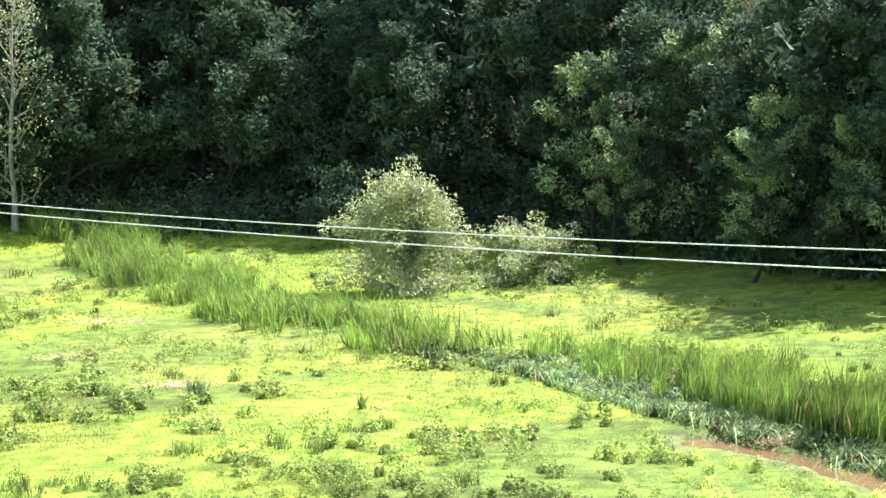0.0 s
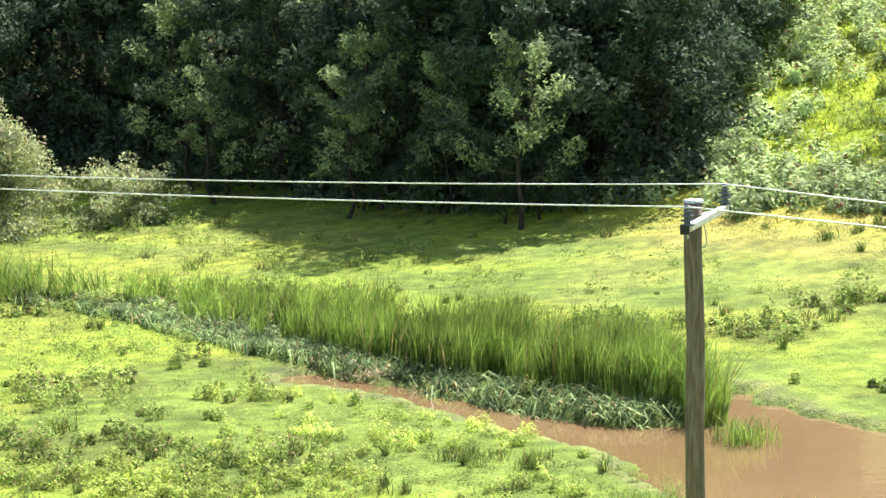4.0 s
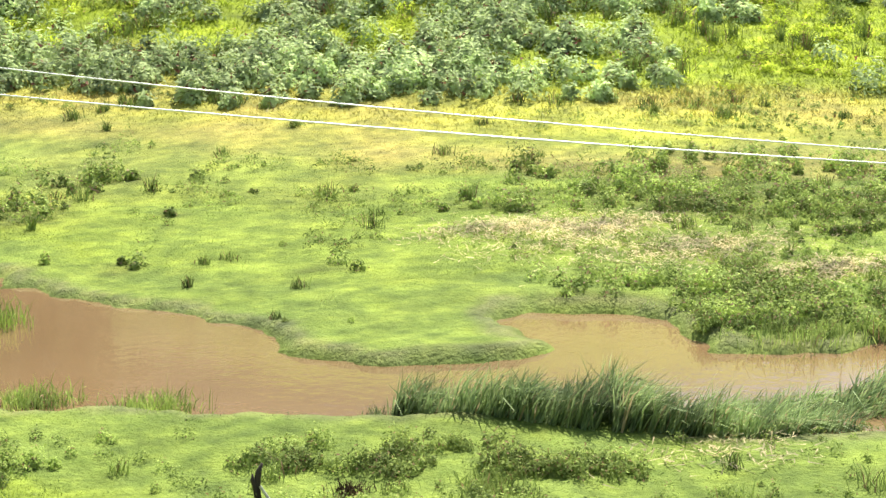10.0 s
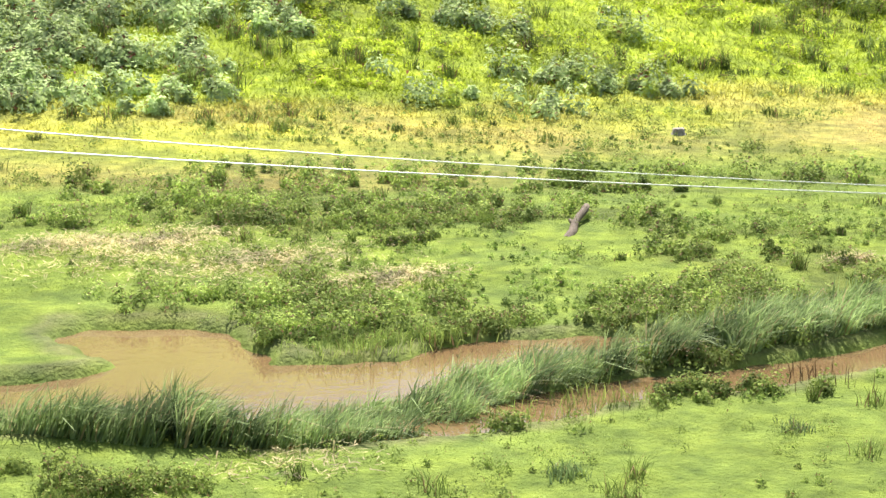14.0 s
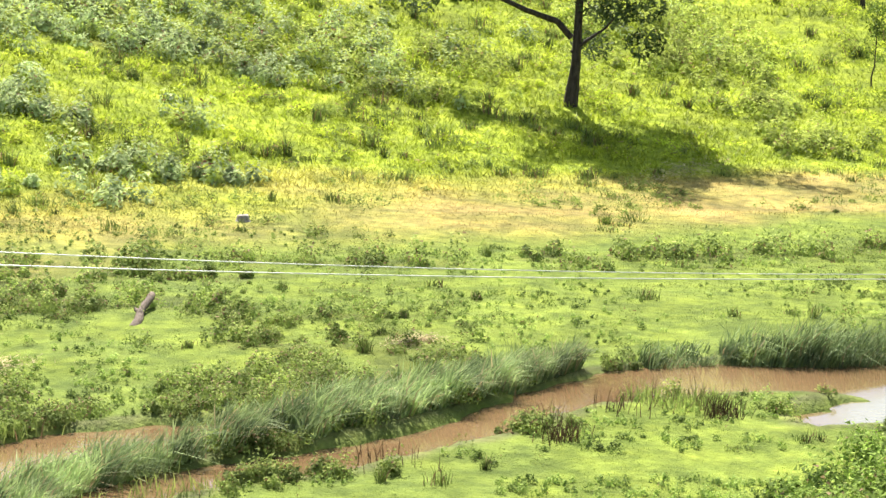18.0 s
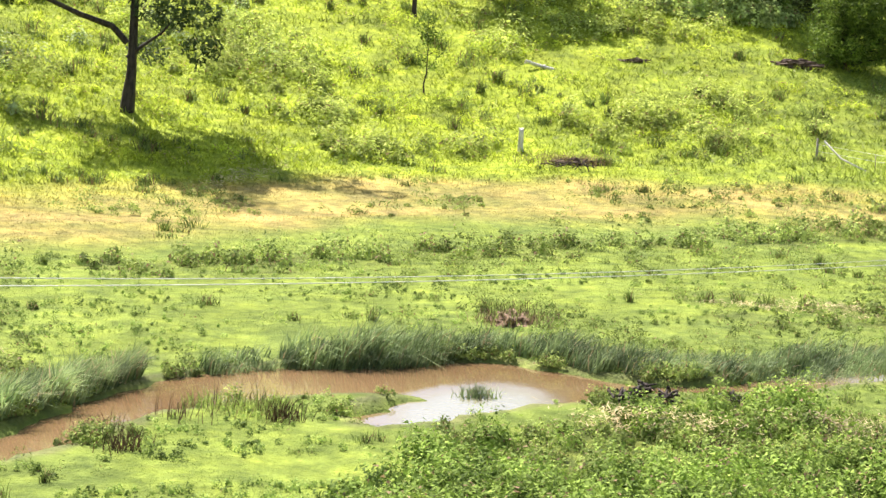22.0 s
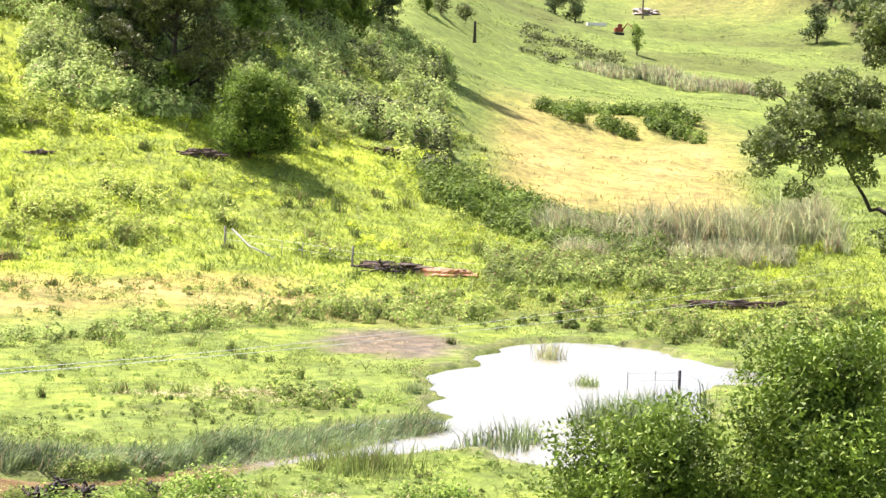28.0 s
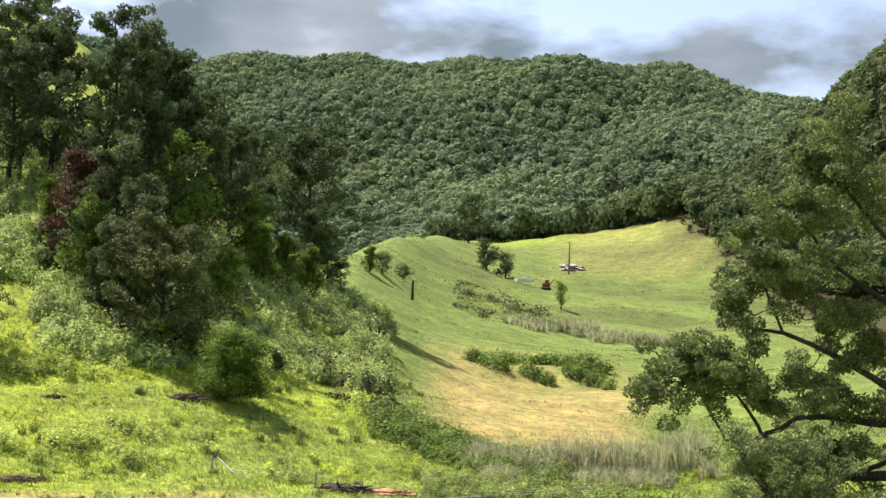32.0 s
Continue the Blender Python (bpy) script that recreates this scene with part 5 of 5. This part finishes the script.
wf = thing("fence", Matrix(), "short rusty wire fence standing in the flooded pool", "fence")
wp = [polar(94.4, 76.5), polar(95.2, 77), polar(95.9, 77.4)]
for p, rad in zip(wp, (.014, .012, .065)):
    part("post", tube_mesh("post", [[((p[0], p[1], -.8), rad), ((p[0], p[1], .6), rad * .9)]], M_DARK, 8), wf)
for z in (.2, .5):
    part("wire", tube_mesh("wire", [[((p[0], p[1], z), .008) for p in wp]], M_STEEL, 5), wf)


def rough_log(name, az, r, length, rad, turn, tilt, mat, label, seed, category="log"):
    rng = np.random.default_rng(seed)
    pts = []
    for k in range(9):
        s = k / 8 - .5
        pts.append(((s * length, .018 * length * math.sin(k * 1.1 + seed), rng.uniform(-.02, .02)), rad * (1 - .35 * (k / 8)) * rng.uniform(.88, 1.1)))
    stub = [((-.1 * length, 0, 0), rad * .5), ((-.04 * length, .07 * length, .05 * length), rad * .3)]
    ob = thing(name, stand(az, r, rad * .7) @ pose(0, 0, 0, 0, tilt, turn), label, category)
    part("stem", tube_mesh("stem", [pts], mat, 10), ob)
    part("branch_stub", tube_mesh("branch_stub", [stub], mat, 7), ob)


rough_log("log", 50.3, 58.0, 2.7, .16, 28, -13, M_POLE, "weathered grey fallen log in the grass", 3)
rough_log("driftwood", 27.9, 40.4, 1.1, .05, -25, 0, M_PALE, "thin pale stick of driftwood in the creek", 4)
rough_log("fallen_branch", 74.7, 132, 3.0, .13, -65, 14, M_BLEACH, "bleached fallen branch on the hillside", 5)
rough_log("driftwood", 19.0, 44.2, .7, .06, 10, 0, M_PALE, "small pale driftwood at the reed bed's tip", 6)


def stump(az, r, h, rad, mat, label, seed):
    rng = np.random.default_rng(seed)
    ob = thing("stump", stand(az, r), label, "stump")
    bm = bmesh.new()
    rings = []
    for k, (f, s) in enumerate(((-.1, 1.35), (.12, 1.1), (.5, .95), (.9, .9), (1.0, .8))):
        rings.append([bm.verts.new((rad * s * math.cos(a) * (1 + .12 * math.sin(3 * a + seed)), rad * s * math.sin(a), h * f + (rng.uniform(0, .25) * h if k > 2 else 0)))
                      for a in np.linspace(0, 2 * math.pi, 12, endpoint=False)])
    for a, b in zip(rings, rings[1:]):
        for i in range(12):
            bm.faces.new((a[i], a[(i + 1) % 12], b[(i + 1) % 12], b[i]))
    bm.faces.new(rings[-1])
    part("stem", mesh_bm("stem", bm, mat, True), ob)


stump(53.2, 77.6, .2, .26, M_PALE, "low grey cut stump in the dry grass", 1)
stump(74.05, 113.6, 1.15, .16, M_BLEACH, "bleached broken tree stump on the slope", 2)
stump(70.8, 141.2, 2.4, .17, M_BARK, "tall dark dead trunk at the top of the meadow", 4)
stump(89.6, 268, 2.3, .2, M_BARK, "tall blackened dead trunk on the green ridge", 3)


def heap(name, az, r, sx, sy, h, turn, mat, label, seed, category):
    """A lumpy mound."""
    rng = np.random.default_rng(seed)
    bm = bmesh.new()
    bmesh.ops.create_icosphere(bm, subdivisions=4, radius=1)
    for v in bm.verts:
        n = noise.fractal(v.co * 2.4 + Vector((seed * 7, 0, 0)), 1.0, 2.0, 4)
        v.co *= 1 + .6 * n
        v.co = Vector((v.co.x * sx, v.co.y * sy, v.co.z * h))
    thing(name, stand(az, r, -.05, turn), label, category, me=mesh_bm(name, bm, mat))


M_CLAY = plain_material("red_clay", (.50, .26, .14), .9, grain=3.0, spread=.35)
M_BRUSH = plain_material("dead_brush", (.10, .068, .048), .9, grain=5.0, spread=.5)
heap("clay", 89.0, 115, 1.9, .9, .4, 96, M_CLAY, "spread of orange-red clay beside the brush pile", 1, "clay")
heap("dead_brush", 87.3, 115, 2.0, .7, .42, 96, M_BRUSH, "dark pile of dead brush and roots", 2, "brush")
heap("earth_bank", 97.6, 108, 3.2, .5, .45, 100, M_BRUSH, "dark eroded edge of earth across the swamp", 4, "earth")
M_DEADWEED = plain_material("dead_weed", (.20, .135, .085), .95, grain=14.0, spread=.7)
heap("brush_mound", 74.0, 63.3, .6, 1.15, .36, -74, M_DEADWEED, "brown mound of dead flood weed on the lawn", 9, "brush")
heap("rubble", 94.5, 500, 6, 3, 1.2, 0, M_STONE, "pale heap of stones in the valley", 3, "stones")


def sticks(name, az, r, n, spread, length, rad, mat, label, seed, flat=.25):
    rng = np.random.default_rng(seed)
    ob = thing(name, stand(az, r), label, "brush")
    for _ in range(n):
        p = np.array([rng.normal(0, spread), rng.normal(0, spread * .5), rng.uniform(0, .25)])
        d = rng.normal(size=3) * np.array([1, 1, flat])
        d *= length * rng.uniform(.5, 1) / np.linalg.norm(d)
        part("stick", tube_mesh("stick", [[(p - d / 2, rad), (p + rng.normal(0, .05, 3), rad * .8), (p + d / 2, rad * .5)]], mat, 5), ob)


sticks("branch_litter", 87.4, 114.6, 56, 1.4, 1.5, .05, M_BARK, "tangle of dark dead branches", 1)
sticks("branch_litter", 75.7, 110.8, 32, 1.2, 1.3, .042, M_BARK, "dark fallen twigs by the broken stump", 2)

for i, (az, r) in enumerate([(77.3, 50.4), (78.7, 50.6), (80.6, 51.0), (77.9, 51.2)]):
    sticks("driftwood_snag", az, r, 20, .26, .8, .045, M_BARK, "dark tangled snag washed up at the water's edge", 30 + i, .5)

# farm machine and trailer far up the valley
ex = thing("excavator", stand(93.75, 428, 0, -80, .8), "small red excavator parked in the valley meadow", "excavator")
part("body", box("body", M_RUSTRED, (2.2, 1.8, 1.2), Matrix.Translation((0, 0, 1.5)), .15), ex)
cab = part("cab", box("cab", M_RUSTRED, (1.1, 1.0, 1.3), Matrix.Translation((.2, -.3, 2.4)), .12), ex)
part("window", box("window", M_DARK, (1.12, .7, .6), Matrix.Translation((.2, -.3, 2.6)), .04), cab, "dark cab glass")
for s in (-.85, .85):
    part("track", box("track", M_DARK, (2.8, .5, .75), Matrix.Translation((0, s, .42)), .2), ex, "black rubber track")
part("boom", tube_mesh("boom", [[((1, 0, 1.6), .2), ((2.2, -.6, 3.3), .2), ((3.4, -1.2, 2.4), .16), ((3.8, -1.4, .9), .14)]], M_RUSTRED, 6), ex)
part("bucket", box("bucket", M_DARK, (.8, .7, .7), Matrix.Translation((3.7, -1.35, .5)), .1), ex)
tr = thing("trailer", stand(93.1, 428, 0, 10), "low white trailer beside the red excavator", "trailer")
part("bed", box("bed", M_WHITE, (1.6, 4.2, .7), Matrix.Translation((0, 0, .95)), .05), tr)
for s in (-1.2, 1.2):
    part("wheel", lathe("wheel", M_DARK, [(.1, -.1), (.36, -.1), (.36, .1), (.1, .1)], 14), tr).matrix_local = Matrix.Translation((.6, s, .36)) @ pose(0, 0, 0, 0, 90, 0)

# pipe rail below the deck
rail = thing("pipe_rail", Matrix(), "grey galvanised pipe rail on posts in the near field", "rail")
RA = [(4.19, 33.74, .05), (1.0, 29.37, .05)]
part("top_pipe", tube_mesh("top_pipe", [[((p[0], p[1], h), .04) for p, h in zip(RA, (1.13, 1.13))]], M_STEEL, 10), rail)
for p, h in zip(RA, (1.13, 1.13)):
    part("leg", tube_mesh("leg", [[((p[0], p[1], p[2] - .2), .035), ((p[0], p[1], h), .035)]], M_STEEL, 10), rail)

# broken stake in the weeds at the foot of the bank
stake = thing("broken_stake", stand(27.75, 30.6, -.52), "dark forked broken stake with a pale stick leaning on it", "stake")
part("stem", tube_mesh("stem", [[((0, 0, -.2), .07), ((.02, 0, .35), .065), ((-.01, .02, .75), .06), ((.03, .02, 1.02), .05), ((.09, 0, 1.16), .02)], [((0, .02, .72), .05), ((-.08, .03, .9), .035), ((-.07, .03, 1.0), .012)]], M_BARK, 9), stake)
part("stick", tube_mesh("stick", [[((.02, -.03, .8), .026), ((.22, -.12, .45), .028), ((.46, -.2, .02), .03)]], M_BLEACH, 8), stake, "pale peeled stick")

# ---- straw left by the flood, standing tufts ----
def straw(name, places, label):
    rng = np.random.default_rng(77)
    P = []
    for az, r, a, b, n in places:
        c = polar(az, r)
        q = rng.normal(size=(n, 2)) * .5
        x, y = c[0] + q[:, 0] * a, c[1] + q[:, 1] * b
        P.append(np.stack([x, y, ground_z(x, y) + rng.uniform(.02, .16, n) * (4.0 if 76 < az < 91 and r < 50 else 1.0)], 1))
    V, F = leaves(rng, np.concatenate(P), .28, .03, 1.0, .3)
    tagged(new(name, mesh_of(name, V, F, M_STRAW)), label, "straw", kind="stuff")


straw("flood_straw", [(35.2, 54, 2.8, 1.3, 1500), (38.2, 54.5, 2.6, 1.2, 1500), (44.6, 49.5, 2.6, 1.2, 1700), (41.0, 51.5, 4.0, 2.0, 2200), (37, 52, 3, 1.6, 900), (41.3, 33.4, 2.2, .8, 170), (43, 33, 1.2, .6, 90),
                      (77.2, 46.6, .5, 1.2, 200), (78.4, 46.6, .4, 1.8, 360), (79.7, 46.8, .3, 1.3, 220), (83.1, 47.7, .35, 1.6, 360), (83.8, 47.6, .3, 1.0, 160), (85.5, 48.9, .3, .9, 180), (89.5, 48.7, .3, 1.5, 260), (87.7, 44.9, .4, 1.2, 300), (89.0, 44.4, .3, .9, 140), (58.4, 55, 1.0, .6, 500), (81.7, 69.3, .9, 3.2, 420), (83.4, 70.6, .9, 2.8, 420), (87, 87.2, 3.6, 1.8, 260),
                      (-8, 68, 1.3, .8, 500), (-10, 88, 2, 1.4, 600), (-11, 76, 1.4, 1, 400), (66, 100, 5, 1.2, 900), (6.2, 66, 1.6, .8, 700), (9.8, 54.6, 1.4, .7, 700)],
      "pale flattened straw left by the flood")


def tuft(az, r, n, height, spread, mat, label, seed, bend=(0, 0), name="grass_tuft"):
    rng = np.random.default_rng(seed)
    q = rng.normal(size=(n, 2)) * spread * .5
    V, F = blades(rng, np.column_stack([q, np.full(n, -.05)]), height * rng.uniform(.4, 1.1, n), .024, .42, bend)
    p = polar(az, r)
    thing(name, Matrix.Translation((p[0], p[1], max(p[2], -.12))), label, "grass tuft", "tufts", mesh_of(name, V, F, mat))["kind"] = "stuff"


for i, (az, r, n, h, s, mat, label) in enumerate([
        (-7.5, 65.8, 160, .75, .4, M_REED, "dark rounded grass tuft in the bright field"), (17.3, 37.4, 900, .6, 1.1, M_RANK, "bright green grass tuft at the water's edge"),
        (21.2, 38.2, 600, .45, .8, M_RANK, "low green tuft standing in the creek"), (24.8, 37.0, 520, .5, .8, M_RANK, "weedy tuft on the near bank"), (20.2, 45.4, 260, .8, .7, M_TALL, "pale grass at the reed bed's tip"),
        (74.0, 63.5, 260, .8, .9, M_WEED, "brown-based weed clump on the lawn"), (92.1, 85.5, 220, 1.0, .6, M_CATTAIL, "brownish tuft standing in the flooded pool"), (73.1, 51.2, 220, .45, .5, M_REED, "dark tuft in the puddle"),
        (88.2, 72, 120, .6, .4, M_REED, "dark tuft at the pool's edge"), (93.2, 77, 120, .6, .5, M_TALL, "thin green tuft in the pool"), (31.4, 36.2, 70, .35, .3, M_REED, "small dark tuft in the creek"),
        (43.9, 42.6, 420, .5, 1.3, M_WEED, "weedy islet in the creek"), (46.0, 43.4, 260, .5, 1.0, M_WEED, "weedy islet in the creek"), (66.8, 47.4, 260, .6, 1.0, M_WEED, "weedy islet beside the puddle"),
        (65.2, 48.2, 150, .5, .7, M_WEED, "dark weeds on the islet"), (66.3, 47.6, 60, .75, 1.3, M_DOCK, "dark dead dock stalks on the islet"), (64.3, 46.6, 40, .7, .8, M_DOCK, "dark dead dock stalks at the water's edge"),
        (62.2, 45.2, 45, .7, .7, M_DOCK, "dark dead dock stalks at the water's edge"), (57.4, 40.4, 40, .55, .8, M_DOCK, "dark dead dock stalks on the near bank"), (48.9, 37.2, 110, .45, 1.4, M_WEED, "weedy fringe of the near bank"),
        (51.5, 38.3, 140, .5, 1.2, M_WEED, "weedy fringe of the near bank"), (-9.4, 101, 260, 2.6, 1.0, M_TALL, "tall plume of yellow-green grass"), (-6.9, 98, 300, 2.3, 1.2, M_TALL, "tall plume of yellow-green grass"),
        (86.8, 55.5, 700, .9, 1.6, M_WEED, "dense green bush of weeds by the creek"), (84.0, 49, 300, .6, 1.2, M_WEED, "green weed clump on the near bank"),
        (74.0, 63.4, 420, .5, 1.3, M_STRAWBROWN, "brown dead stems lying over the weed heap"), (74.1, 63.6, 70, .95, .9, M_DOCK, "dark dead stalks standing in the brown heap"),
        (80.4, 44.9, 110, .75, .6, M_DOCK, "dark dead dock clump among the leafy weeds"), (89.6, 48.5, 130, .7, 1.0, M_DOCK, "dark dead dock clump among the leafy weeds"), (85.4, 48.0, 90, .6, .8, M_DOCK, "dark dead dock clump among the leafy weeds"),
        (75.4, 111.6, 700, .75, 2.6, M_STRAWBROWN, "brown dead bracken beside the broken stump"), (34.6, 31.2, 200, .3, .5, M_WEED, "dark weed clump on the mown bank"), (50.2, 33.2, 160, .34, .35, M_REED, "dark weed clump on the mown bank"),
        (56.9, 36.7, 120, .3, .35, M_REED, "dark weed clump on the mown bank"), (30.5, 30.9, 160, .3, .35, M_DOCK, "brown weed clump on the mown bank"), (35.0, 30.7, 240, .34, .6, M_WEED, "dark weed clump on the mown bank"),
        (42.7, 30.3, 220, .34, .5, M_WEED, "dark weed clump on the mown bank"), (62.8, 43.0, 90, .75, .5, M_DOCK, "dark dead dock stalks at the water's edge"), (67.4, 46.4, 90, .75, .5, M_DOCK, "dark dead dock stalks on the islet")]):
    tuft(az, r, n, h, s, mat, label, 100 + i, (.1, 0))


# brown earth scars and dead growth on the slope
for i, (az, r, a, b, h) in enumerate([(81.75, 137.6, 1.7, .5, .4), (86.9, 152, 1.7, .5, .4), (75.6, 111.0, 1.3, .5, .32), (77.2, 135, 1.0, .4, .25)]):
    heap("earth_scar", az, r, a, b, h, -az, M_BRUSH, "dark hollow of bare earth and dead growth on the slope", 20 + i, "earth")
